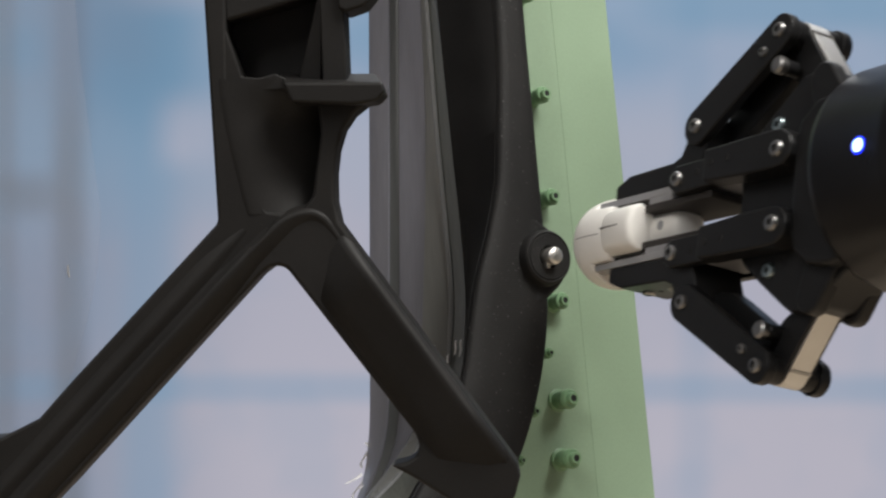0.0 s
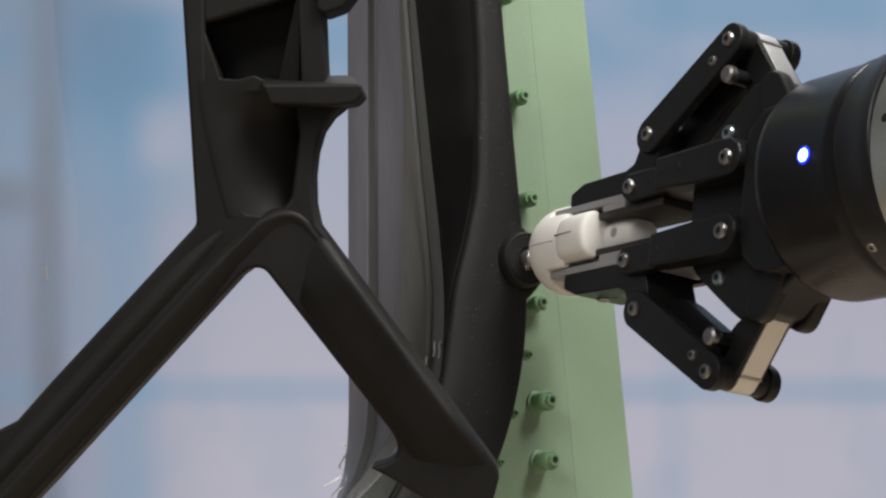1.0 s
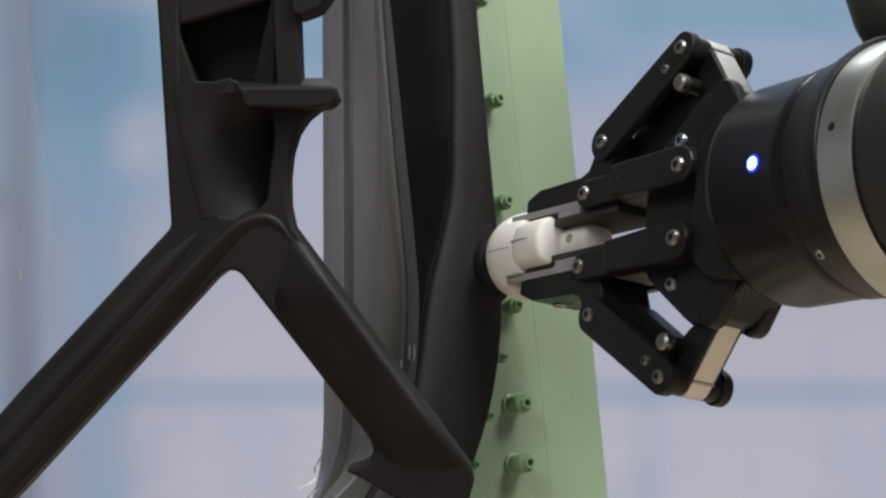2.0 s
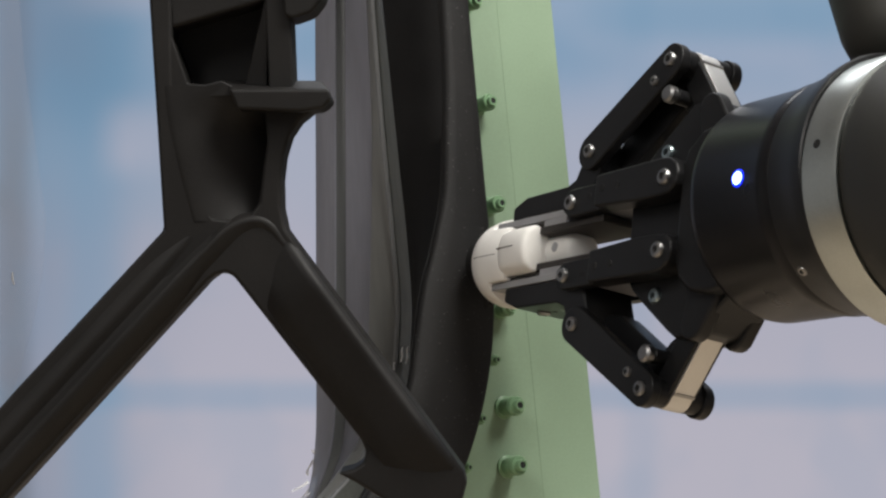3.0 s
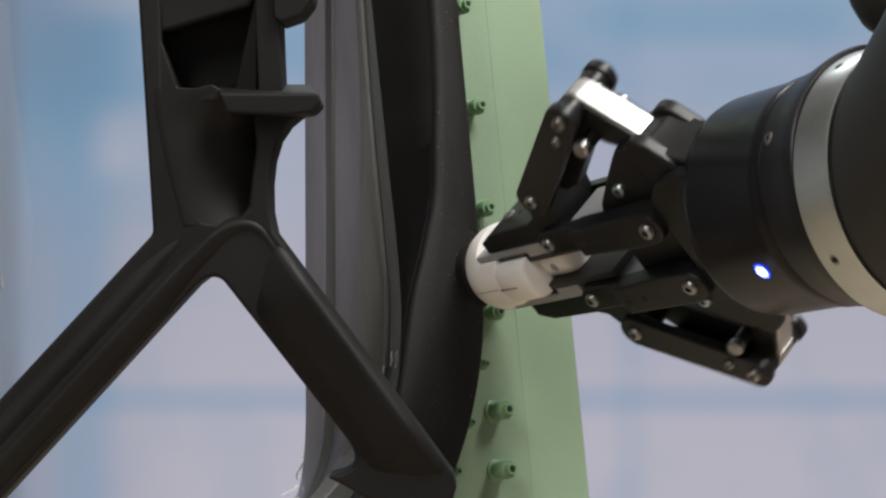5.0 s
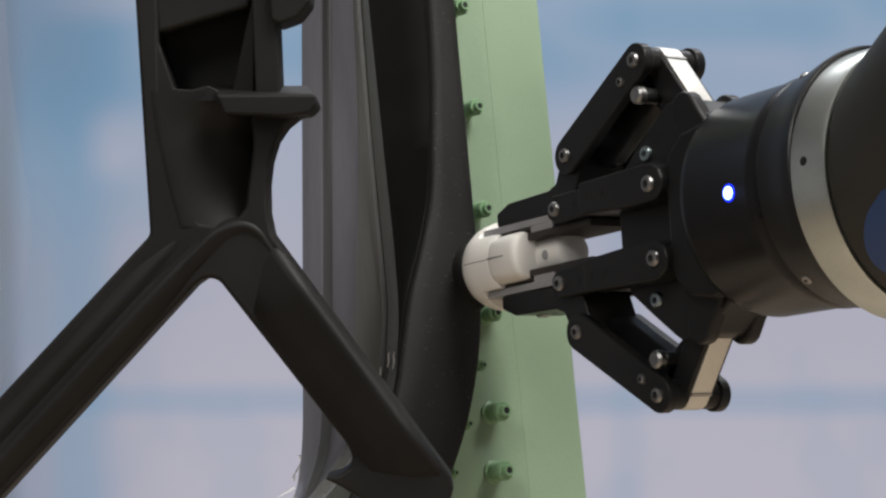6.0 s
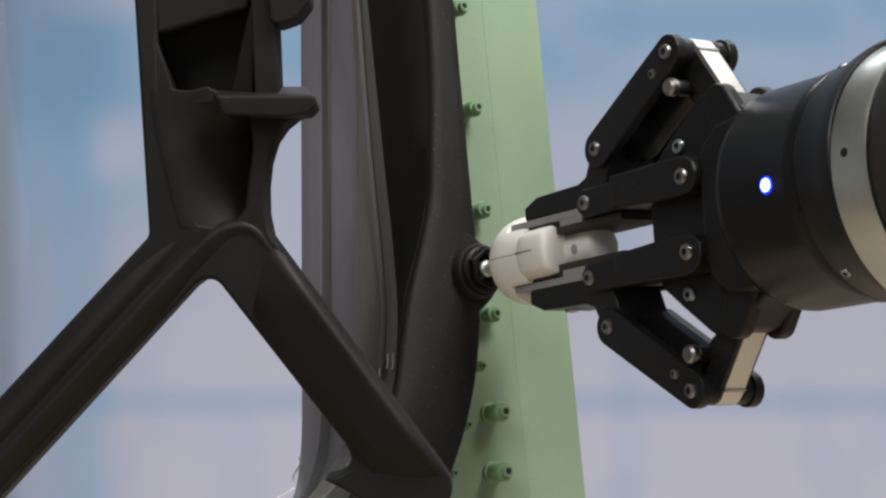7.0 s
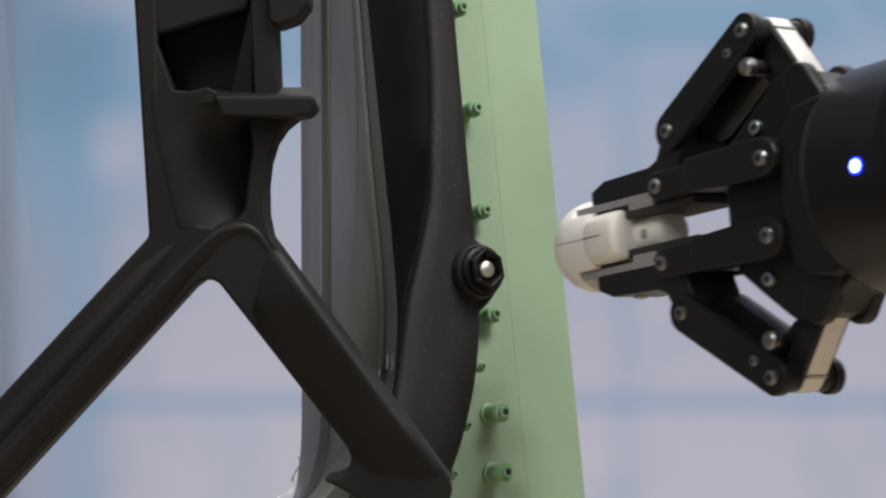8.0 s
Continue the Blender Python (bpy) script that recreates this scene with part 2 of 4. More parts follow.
    colour = lay(colour, times(band(0, 0.821, 0.458, 0.211), times(band(2, 0.707, 0.070, 0.079), 0.5)), blue)
    colour = lay(colour, times(band(2, -0.478, 0.032, 0.053), 0.34), blue)
    colour = lay(colour, times(band(0, 0.566, 0.039, 0.053), 0.16), blue)
    colour = lay(colour, times(band(0, -1.003, 0.070, 0.106), times(band(2, 0.319, 0.070, 0.123), 0.6)), pale)
    colour = lay(colour, times(band(0, -1.064, 0.159, 0.159), times(band(2, 0.795, 0.062, 0.088), 0.5)), pale)
    colour = lay(colour, times(band(0, -1.385, 0.039, 0.060), 0.62), grey)
    colour = lay(colour, times(band(0, -1.530, 0.050, 0.090), times(band(2, 0.585, 0.060, 0.090), 0.65)), blue)
    colour = lay(colour, times(band(0, -1.523, 0.106, 0.106), times(band(2, 0.125, 0.053, 0.070), 0.55)), grey)
    colour = lay(colour, times(band(0, -1.311, 0.264, 0.229), times(band(2, 0.654, 0.229, 0.264), 0.6)), dusk)
    colour = lay(colour, times(band(0, -1.593, 0.035, 0.044), 0.45), grey)
    patches = n.new("ShaderNodeTexNoise")
    patches.inputs["Scale"].default_value, patches.inputs["Detail"].default_value, patches.inputs["Roughness"].default_value = 2.4, 2, 0.5
    tall = n.new("ShaderNodeVectorMath")
    tall.operation = "MULTIPLY"
    tall.inputs[1].default_value = (1.2, 1, 1.0)
    l.new(co.outputs["Object"], tall.inputs[0])
    l.new(tall.outputs[0], patches.inputs["Vector"])
    mottle = n.new("ShaderNodeMapRange")
    mottle.interpolation_type = "SMOOTHERSTEP"
    mottle.inputs["From Min"].default_value, mottle.inputs["From Max"].default_value = 0.42, 0.70
    l.new(patches.outputs["Fac"], mottle.inputs["Value"])
    colour = lay(colour, times(mottle.outputs[0], 0.13), blue)
    glow = n.new("ShaderNodeEmission")
    l.new(colour, glow.inputs[0])
    glow.inputs[1].default_value = 0.95
    l.new(glow.outputs[0], n["Material Output"].inputs[0])
    bm = bmesh.new()
    bm.faces.new([bm.verts.new(p) for p in ((-5, 0, -EYE), (5, 0, -EYE), (5, 0, 2.75), (-5, 0, 2.75))])
    ob = part("backdrop", bm, m, smooth=False)
    ob.matrix_basis = pose(0, 6.5, EYE)
    tagged(ob, "blurred blue and grey far side of the hall", "backdrop", kind="structure")


# ---- the window panel: its own axes, u along it, v up, w out of it ----
AXIS = Vector((-0.5618, 0.8123, -0.157)).normalized()
UP = (Vector((0, 0, 1)) - AXIS * AXIS.z).normalized()
SIDE = AXIS.cross(UP)
PIN_FOOT = Vector((0.01679, 0.794, EYE - 0.00861))
PANEL = Matrix.Translation(PIN_FOOT) @ Matrix((SIDE, UP, -AXIS)).transposed().to_4x4()
PIN_AXIS = PANEL @ Matrix.Translation((-0.0026, 0.0004, 0))
WEB_LEAN = 0.085
EDGE_U, CORNER_R, CORNER_V = -0.0002, 0.152, 0.002


def steady(stops):
    """A smooth line across the panel: u for a height v, through a few stops (v, u), straight on beyond them."""
    stops = sorted(stops)

    def at(v):
        k = 0
        while k < len(stops) - 2 and v > stops[k + 1][0]:
            k += 1
        (v0, u0), (v1, u1) = stops[k], stops[k + 1]
        m = (u1 - u0) / (v1 - v0)
        m0 = (u1 - stops[k - 1][1]) / (v1 - stops[k - 1][0]) if k else m
        m1 = (stops[k + 2][1] - u0) / (stops[k + 2][0] - v0) if k + 2 < len(stops) else m
        if v < v0:
            return u0 + m * (v - v0)
        if v > v1:
            return u1 + m * (v - v1)
        h, f = v1 - v0, (v - v0) / (v1 - v0)
        return u0 * (2 * f ** 3 - 3 * f * f + 1) + m0 * h * (f ** 3 - 2 * f * f + f) + u1 * (3 * f * f - 2 * f ** 3) + m1 * h * (f ** 3 - f * f)
    return at


def outer_edge(v):
    """The frame's outer edge: straight, then a wide corner."""
    d = max(0.0, CORNER_V - v)
    return EDGE_U - CORNER_R + math.sqrt(CORNER_R ** 2 - d * d)


# lines along the rail and the lining, from the front inwards
CREASE = steady([(0.107, -0.0126), (0.073, -0.0143), (0.049, -0.0172), (0.029, -0.0200), (0.0097, -0.0262), (-0.0073, -0.0328), (-0.024, -0.0374), (-0.043, -0.0424), (-0.065, -0.0522), (-0.090, -0.0710)])
INNER_FOOT = steady([(0.114, -0.0219), (0.041, -0.0205), (0.016, -0.0199), (-0.012, -0.0205), (-0.032, -0.0236), (-0.043, -0.0265), (-0.064, -0.0372), (-0.090, -0.0570)])
HIGHLIGHT_LINE = steady([(0.116, -0.0205), (0.065, -0.0210), (0.018, -0.0206), (-0.007, -0.0207), (-0.0245, -0.0230), (-0.037, -0.0258), (-0.057, -0.0359), (-0.0735, -0.0477), (-0.090, -0.0690)])
SHEEN = steady([(0.119, -0.0169), (0.061, -0.0200), (-0.010, -0.0281), (-0.056, -0.0360), (-0.0686, -0.0449), (-0.090, -0.0680)])
GROOVE_IN = steady([(0.122, -0.0193), (-0.0395, -0.0346), (-0.0616, -0.0383), (-0.079, -0.0477), (-0.095, -0.0600)])
GROOVE_OUT = steady([(0.122, -0.0229), (-0.039, -0.0386), (-0.061, -0.0422), (-0.0787, -0.0503), (-0.095, -0.0620)])
LINER_END = steady([(0.125, -0.0246), (-0.038, -0.0393), (-0.060, -0.0419), (-0.078, -0.0467), (-0.095, -0.0560)])


def lofted(lines, top=0.20, low=-0.110, steps=96):
    """A rail through lines of (u along v, shift of u, height w); the last line joins the first."""
    bm = bmesh.new()
    rows = []
    for i in range(steps + 1):
        v = top + (low - top) * i / steps
        rows.append([bm.verts.new((line(v) + shift, v, w)) for line, shift, w in lines])
    count = len(lines)
    for a, b in zip(rows, rows[1:]):
        for k in range(count):
            j = (k + 1) % count
            bm.faces.new((a[k], a[j], b[j], b[k]))
    bm.faces.new(rows[0])
    bm.faces.new(rows[-1][::-1])
    return bm


def between(a, b, f):
    return lambda v: a(v) + (b(v) - a(v)) * f


def window_frame():
    frame_thing = thing("window_frame", "black 3D-printed window frame with fine layer lines and a round boss", "window frame", m=PANEL)
    part("rail", lofted([(outer_edge, 0.0, -0.0220), (outer_edge, 0.0, -0.0062), (outer_edge, -0.0004, -0.0051), (outer_edge, -0.0013, -0.0046), (between(outer_edge, CREASE, 0.3), 0.0, -0.0043), (between(outer_edge, CREASE, 0.7), 0.0, -0.0043),
                         (CREASE, 0.0016, -0.0045), (CREASE, 0.0004, -0.0052), (CREASE, 0.0, -0.0064), (between(CREASE, INNER_FOOT, 0.5), 0.0022, -0.0185), (INNER_FOOT, 0.0030, -0.0320), (outer_edge, -0.0060, -0.0320)]), PRINT_FRAME, frame_thing, angle=50)
    # black strip added over the rail's inner side in place of its shade
    part("shade_strip", lofted([(CREASE, 0.0012, -0.0072), (CREASE, -0.0002, -0.0078), (between(CREASE, INNER_FOOT, 0.45), 0.0002, -0.0190), (between(CREASE, INNER_FOOT, 0.8), 0.0002, -0.0275), (INNER_FOOT, -0.0002, -0.0330), (INNER_FOOT, 0.0030, -0.0345), (between(CREASE, INNER_FOOT, 0.45), 0.0025, -0.0195)]), INNER_SHADE, frame_thing, "black strip for the shade on the frame's inner side", angle=60)
    part("boss", lathe(bmesh.new(), [(0, -0.020), (0.0134, -0.020), (0.0124, -0.012), (0.0111, -0.0050), (0.0106, -0.0014), (0.0101, -0.0004), (0.0096, 0.0), (0.0092, -0.0004), (0.0089, -0.0004), (0.0086, 0.0), (0.0046, 0.0), (0.0042, -0.0004), (0.0042, -0.004), (0, -0.004)], 72, Matrix.Translation((-0.0026, 0.0004, 0))), PRINT_FRAME, frame_thing, "round printed boss at the frame's edge")
    # the web runs from the boss into the rail
    part("boss_web", prism(bmesh.new(), [(-0.0082, 0.0182), (-0.0045, 0.0168), (0.0000, 0.0136), (0.0040, 0.0105), (0.0075, 0.0078), (0.0075, -0.0078), (0.0040, -0.0110), (0.0000, -0.0142), (-0.0045, -0.0172), (-0.0082, -0.0190)], -0.020, -0.0042, xy), PRINT_FRAME, frame_thing, bevel=0.0024, segments=4)
    return frame_thing


def pin():
    ob = thing("fastening_pin", "bright steel pin with a rounded end in the boss", "pin", m=PIN_AXIS)
    part("shaft", lathe(bmesh.new(), [(0, -0.004), (0.0034, -0.004), (0.0034, 0.0034), (0.0031, 0.0042), (0.0024, 0.0047), (0, 0.0050)], 32), PIN_STEEL, ob)
    part("key", box(bmesh.new(), -0.0026, -0.0010, -0.0044, -0.0028, -0.003, 0.0016), PIN_STEEL, ob, bevel=0.0002)
    return ob


def nut():
    """A black nut with a wide flange and flats that the tool leaves on the pin."""
    ob = thing("flanged_nut", "black plastic flanged nut with flats, open round the pin", "nut")
    part("flange", lathe(bmesh.new(), [(0.0046, 0.0003), (0.0088, 0.0003), (0.0093, 0.0008), (0.0093, 0.0016), (0.0086, 0.0023), (0.0074, 0.0026), (0.0046, 0.0026), (0.0046, 0.0003)], 56), NUT_BLACK, ob)
    bm = bmesh.new()
    rows = [[bm.verts.new((r * math.cos(radians(60 * i + 8)), r * math.sin(radians(60 * i + 8)), z)) for i in range(6)] for r, z in ((0.0056, 0.0024), (0.0082, 0.0024), (0.0082, 0.0044), (0.0077, 0.0050), (0.0066, 0.0050), (0.0058, 0.0044))]
    for a, b in zip(rows, rows[1:] + rows[:1]):
        for i in range(6):
            j = (i + 1) % 6
            bm.faces.new((a[i], a[j], b[j], b[i]))
    part("hexagon", bm, NUT_BLACK, ob, bevel=0.0003)
    return ob


def liner():
    """The deep lining of the window opening behind the frame."""
    ob = thing("window_liner", "grey glossy plastic lining of the window opening, crinkled, with highlight streaks in its colour", "window liner", m=PANEL)
    for name, mat, lines, label in (
            ("glossy_band", LINER_OLIVE, [(INNER_FOOT, 0.0004, -0.0330), (between(INNER_FOOT, HIGHLIGHT_LINE, 0.5), 0.0008, -0.0375), (HIGHLIGHT_LINE, 0.0004, -0.0418), (HIGHLIGHT_LINE, 0.0040, -0.0418), (INNER_FOOT, 0.0040, -0.0345)], "dark glossy band beside the shade strip"),
            # the liner's highlight line, modelled as a thin pale ridge
            ("highlight_ridge", LINER_PALE, [(HIGHLIGHT_LINE, 0.0002, -0.0412), (HIGHLIGHT_LINE, -0.0007, -0.0418), (HIGHLIGHT_LINE, -0.0010, -0.0426), (HIGHLIGHT_LINE, -0.0006, -0.0434), (HIGHLIGHT_LINE, 0.0008, -0.0436)], "pale raised line for the liner's highlight"),
            # this band's lighter olive tone carries the sheen
            ("sheen_band", LINER_SHEEN, [(HIGHLIGHT_LINE, 0.0, -0.0432), (between(HIGHLIGHT_LINE, SHEEN, 0.35), 0.0004, -0.0465), (between(HIGHLIGHT_LINE, SHEEN, 0.6), -0.0004, -0.0485), (SHEEN, 0.0, -0.0520), (SHEEN, 0.0040, -0.0520), (HIGHLIGHT_LINE, 0.0040, -0.0436)], "olive band with sheen in its colour"),
            ("grey_band", LINER_GREY, [(SHEEN, -0.0001, -0.0520), (between(SHEEN, GROOVE_IN, 0.3), 0.0003, -0.0555), (between(SHEEN, GROOVE_IN, 0.65), -0.0003, -0.0595), (GROOVE_IN, 0.0, -0.0640), (GROOVE_IN, 0.0040, -0.0642), (SHEEN, 0.0042, -0.0522)], ""),
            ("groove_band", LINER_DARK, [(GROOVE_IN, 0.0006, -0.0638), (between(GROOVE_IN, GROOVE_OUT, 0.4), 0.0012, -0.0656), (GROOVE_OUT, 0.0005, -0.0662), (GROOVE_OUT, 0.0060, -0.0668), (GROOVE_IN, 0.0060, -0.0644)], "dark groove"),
            ("outer_band", LINER_GREY, [(GROOVE_OUT, 0.0, -0.0660), (GROOVE_OUT, -0.0003, -0.0668), (between(GROOVE_OUT, LINER_END, 0.6), 0.0, -0.0735), (LINER_END, 0.0, -0.0786), (LINER_END, 0.0004, -0.0794), (LINER_END, 0.0050, -0.0794), (GROOVE_OUT, 0.0050, -0.0672)], "")):
        part(name, lofted(lines), mat, ob, label, angle=60)
    return ob


def green_former():
    """A flat flange and a web that leans back from it, with an open joint between them."""
    ob = thing("fuselage_former", "pale green primed metal former with bolts along its edge", "fuselage frame", m=PANEL)
    web = prism(bmesh.new(), [(-0.0015, 0.1463), (0.02410, 0.1487), (0.02470, -0.1091), (-0.0282, -0.1047)], -0.0222, -0.0202, xy)
    for v in web.verts:
        v.co.z -= WEB_LEAN * (0.0240 - v.co.x)
    part("web", web, GREEN, ob, smooth=False)
    part("flange", prism(bmesh.new(), [(0.0240, 0.1487), (0.0519, 0.1513), (0.0525, -0.1114), (0.0246, -0.1091)], -0.0222, -0.0200, xy), GREEN, ob, smooth=False, bevel=0.0002)
    return ob


def bolt(u, v, w, long, r):
    ob = thing("collar_bolt", "green primed collar bolt in the former", "bolt", "bolts along the former", PANEL @ Matrix.Translation((u, v, w)))
    part("washer", lathe(bmesh.new(), [(0, 0), (r * 1.18, 0), (r * 1.18, 0.0007), (r * 1.05, 0.0010), (0, 0.0010)], 24), GREEN_BOLT, ob)
    part("collar", lathe(bmesh.new(), [(r * 0.92, 0.0008), (r * 0.92, long * 0.55), (r * 1.02, long * 0.62), (r * 1.02, long * 0.86), (r * 0.9, long * 0.93), (r * 0.5, long * 0.93), (r * 0.5, long * 0.7), (0, long * 0.7)], 24), GREEN_BOLT, ob)
    part("tail", lathe(bmesh.new(), [(r * 0.62, long * 0.7), (r * 0.62, long * 1.08), (r * 0.55, long * 1.14), (r * 0.36, long * 1.14), (r * 0.34, long * 0.8), (0, long * 0.8)], 20), GREEN_BOLT, ob)
    part("bore", lathe(bmesh.new(), [(0, long * 0.82), (r * 0.34, long * 0.82), (r * 0.34, long * 1.12), (0, long * 1.12)], 12), HOLE, ob)
    return ob


def torn_film():
    """Curled scraps of clear film at the rim of the lining, with glints added as white slivers."""
    ob = thing("film_scrap", "curled scraps of clear protective film on the liner's rim, and glint slivers", "film", m=PANEL)
    rng = random.Random(4)
    for k in range(3):
        bm = bmesh.new()
        v = -0.062 - 0.014 * k
        rows = []
        for i in range(9):
            s = i / 8
            rows.append([bm.verts.new((LINER_END(v - 0.010 * s) - 0.0008 + 0.0010 * math.sin(6 * s + k) + 0.0009 * j + rng.uniform(-0.0003, 0.0003), v - 0.010 * s, -0.0800 + 0.0010 * math.sin(5 * s + 2 * k) - 0.0005 * j)) for j in range(3)])
        for i in range(8):
            for j in range(2):
                bm.faces.new((rows[i][j], rows[i][j + 1], rows[i + 1][j + 1], rows[i + 1][j]))
        bmesh.ops.solidify(bm, geom=bm.faces[:], thickness=0.0002)
        part("scrap", bm, FILM_GLINT, ob)
    # white slivers stand for glints on the glossy lining, drawn as shapes
    for line, shift, w, v0, v1, wide in ((INNER_FOOT, -0.0012, -0.0335, -0.0268, -0.0332, 0.0010), (INNER_FOOT, -0.0030, -0.0345, -0.0268, -0.0325, 0.0006), (HIGHLIGHT_LINE, -0.0012, -0.0412, -0.0318, -0.0372, 0.0007), (HIGHLIGHT_LINE, -0.0052, -0.0452, -0.0275, -0.0310, 0.0005)):
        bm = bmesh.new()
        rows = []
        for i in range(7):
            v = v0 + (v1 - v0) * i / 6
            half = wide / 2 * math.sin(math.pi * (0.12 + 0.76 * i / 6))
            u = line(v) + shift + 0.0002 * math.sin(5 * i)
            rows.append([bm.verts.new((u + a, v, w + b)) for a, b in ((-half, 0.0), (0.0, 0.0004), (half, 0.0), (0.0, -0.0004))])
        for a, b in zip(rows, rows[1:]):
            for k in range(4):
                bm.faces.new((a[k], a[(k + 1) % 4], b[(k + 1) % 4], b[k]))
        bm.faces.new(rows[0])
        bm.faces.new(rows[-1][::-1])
        part("glint_sliver", bm, FILM_GLINT, ob, "bright glint on the liner, as a white sliver")
    rng = random.Random(9)
    for k in range(5):
        bm = bmesh.new()
        a = radians(205 + 12 * k)
        length = 0.006 + 0.004 * rng.random()
        start = Vector((LINER_END(-0.074) - 0.0015 + 0.0035 * k, -0.0745 - 0.0010 * k, -0.0780 + 0.003 * k))
        rows = []
        for i in range(6):
            q = start + Vector((math.cos(a), math.sin(a), 0.2 * math.sin(i))) * length * i / 5
            half = 0.0006 * (1 - i / 7)
            rows.append([bm.verts.new(q + Vector((-half * math.sin(a), half * math.cos(a), h))) for h in (0.0, 0.0003)] + [bm.verts.new(q + Vector((half * math.sin(a), -half * math.cos(a), 0.0)))])
        for p, q in zip(rows, rows[1:]):
            for j in range(3):
                bm.faces.new((p[j], p[(j + 1) % 3], q[(j + 1) % 3], q[j]))
        bm.faces.new(rows[0])
        bm.faces.new(rows[-1][::-1])
        part("scrap", bm, FILM_GLINT, ob)
    return ob


def clear_cover():
    """A clear sheet across the far side of the opening; only its rounded rim and a small tear show."""
    ob = thing("clear_cover", "clear plastic cover sheet with a rounded rim and a small tear", "cover sheet", m=PANEL)
    sheet = part("sheet", prism(bmesh.new(), [(-0.1504, 0.1396), (-0.1501, 0.0930), (-0.1470, 0.0536), (-0.1452, 0.0319), (-0.1481, 0.0103), (-0.1534, -0.0088), (-0.1595, -0.0256), (-0.1652, -0.0379), (-0.1761, -0.0519), (-0.2319, -0.0488), (-0.2227, 0.1335)], -0.0900, -0.0894, xy), CLEAR, ob)
    sheet.visible_shadow = False
    part("tear", prism(bmesh.new(), [(-0.1606, 0.0113), (-0.1601, 0.0117), (-0.1601, 0.0092), (-0.1598, 0.0070), (-0.1602, 0.0068), (-0.1608, 0.0087)], -0.0893, -0.0888, xy), GREY_PAD, ob, "small tear")
    return ob


# ---- the forked bracket in front ----
def bracket():
    ob = thing("forked_bracket", "dark grey 3D-printed bracket with a ledge and two splayed legs", "bracket", m=pose(0, 0.70, EYE))

    def slab(name, outline, near, far, bevel=0.0012, mat=PRINT_BLACK, label="", sink=None):
        bm = prism(bmesh.new(), outline, near, far, xz)
        for v in bm.verts:
            if sink is not None and v.co.z > sink and v.co.y < 0:
                v.co.y = 0.0012
        return part(name, bm, mat, ob, label, bevel=bevel, segments=3)
    def bar(name, start, end, across, profile, settle, round_end=0.0):
        """A profiled leg: the profile of (width, depth) runs from start to end, and settles into the hub at its start."""
        start, end, across = Vector(start), Vector(end), Vector(across).normalized()
        bm = bmesh.new()
        rings = []
        for i in range(33):
            f = i / 32
            p = start + (end - start) * f
            sunk = settle * (max(0.0, 1 - f * 5) ** 1.5 + max(0.0, (f - 0.78) / 0.22) ** 1.6 * round_end)
            rings.append([bm.verts.new((p.x + across.x * w, d + (sunk if d < 0.01 else 0), p.y + across.y * w)) for w, d in profile])
        for a, b in zip(rings, rings[1:]):
            for k in range(len(profile)):
                j = (k + 1) % len(profile)
                bm.faces.new((a[k], a[j], b[j], b[k]))
        bm.faces.new(rings[0])
        bm.faces.new(rings[-1][::-1])
        return part(name, bm, PRINT_BLACK, ob, angle=75)
    def ridge(path, profile):
        """A crest that runs from the leg along the hub and up the pocket's wall."""
        path = [Vector(p) for p in path]
        fine = []
        for i in range(len(path) - 1):
            a, b, c, d = path[max(0, i - 1)], path[i], path[i + 1], path[min(len(path) - 1, i + 2)]
            for k in range(5):
                f = k / 5
                fine.append(0.5 * (2 * b + (c - a) * f + (2 * a - 5 * b + 4 * c - d) * f * f + (3 * b - a - 3 * c + d) * f ** 3))
        fine.append(path[-1])
        bm = bmesh.new()
        rings = []
        for i, p in enumerate(fine):
            t = (fine[min(i + 1, len(fine) - 1)] - fine[max(i - 1, 0)]).normalized()
            n = Vector((t.y, -t.x))
            f = i / (len(fine) - 1)
            low, wide = 0.0054 * f ** 0.85, min(1.0, 0.55 + 1.5 * f)
            rings.append([bm.verts.new((p.x + n.x * w * wide, d + low, p.y + n.y * w * wide)) for w, d in profile])
        for a, b in zip(rings, rings[1:]):
            for k in range(len(profile) - 1):
                bm.faces.new((a[k], a[k + 1], b[k + 1], b[k]))
            bm.faces.new((a[-1], a[0], b[0], b[-1]))
        bm.faces.new(rings[0])
        bm.faces.new(rings[-1][::-1])
        return part("ridge", bm, PRINT_BLACK, ob, angle=70)
    slab("back_plate", [(-0.1004, 0.0989), (-0.0581, 0.0989), (-0.0588, 0.0457), (-0.0624, 0.0211), (-0.0624, 0.0021), (-0.0729, -0.0055), (-0.0938, 0.0002)], 0.0180, 0.0260)
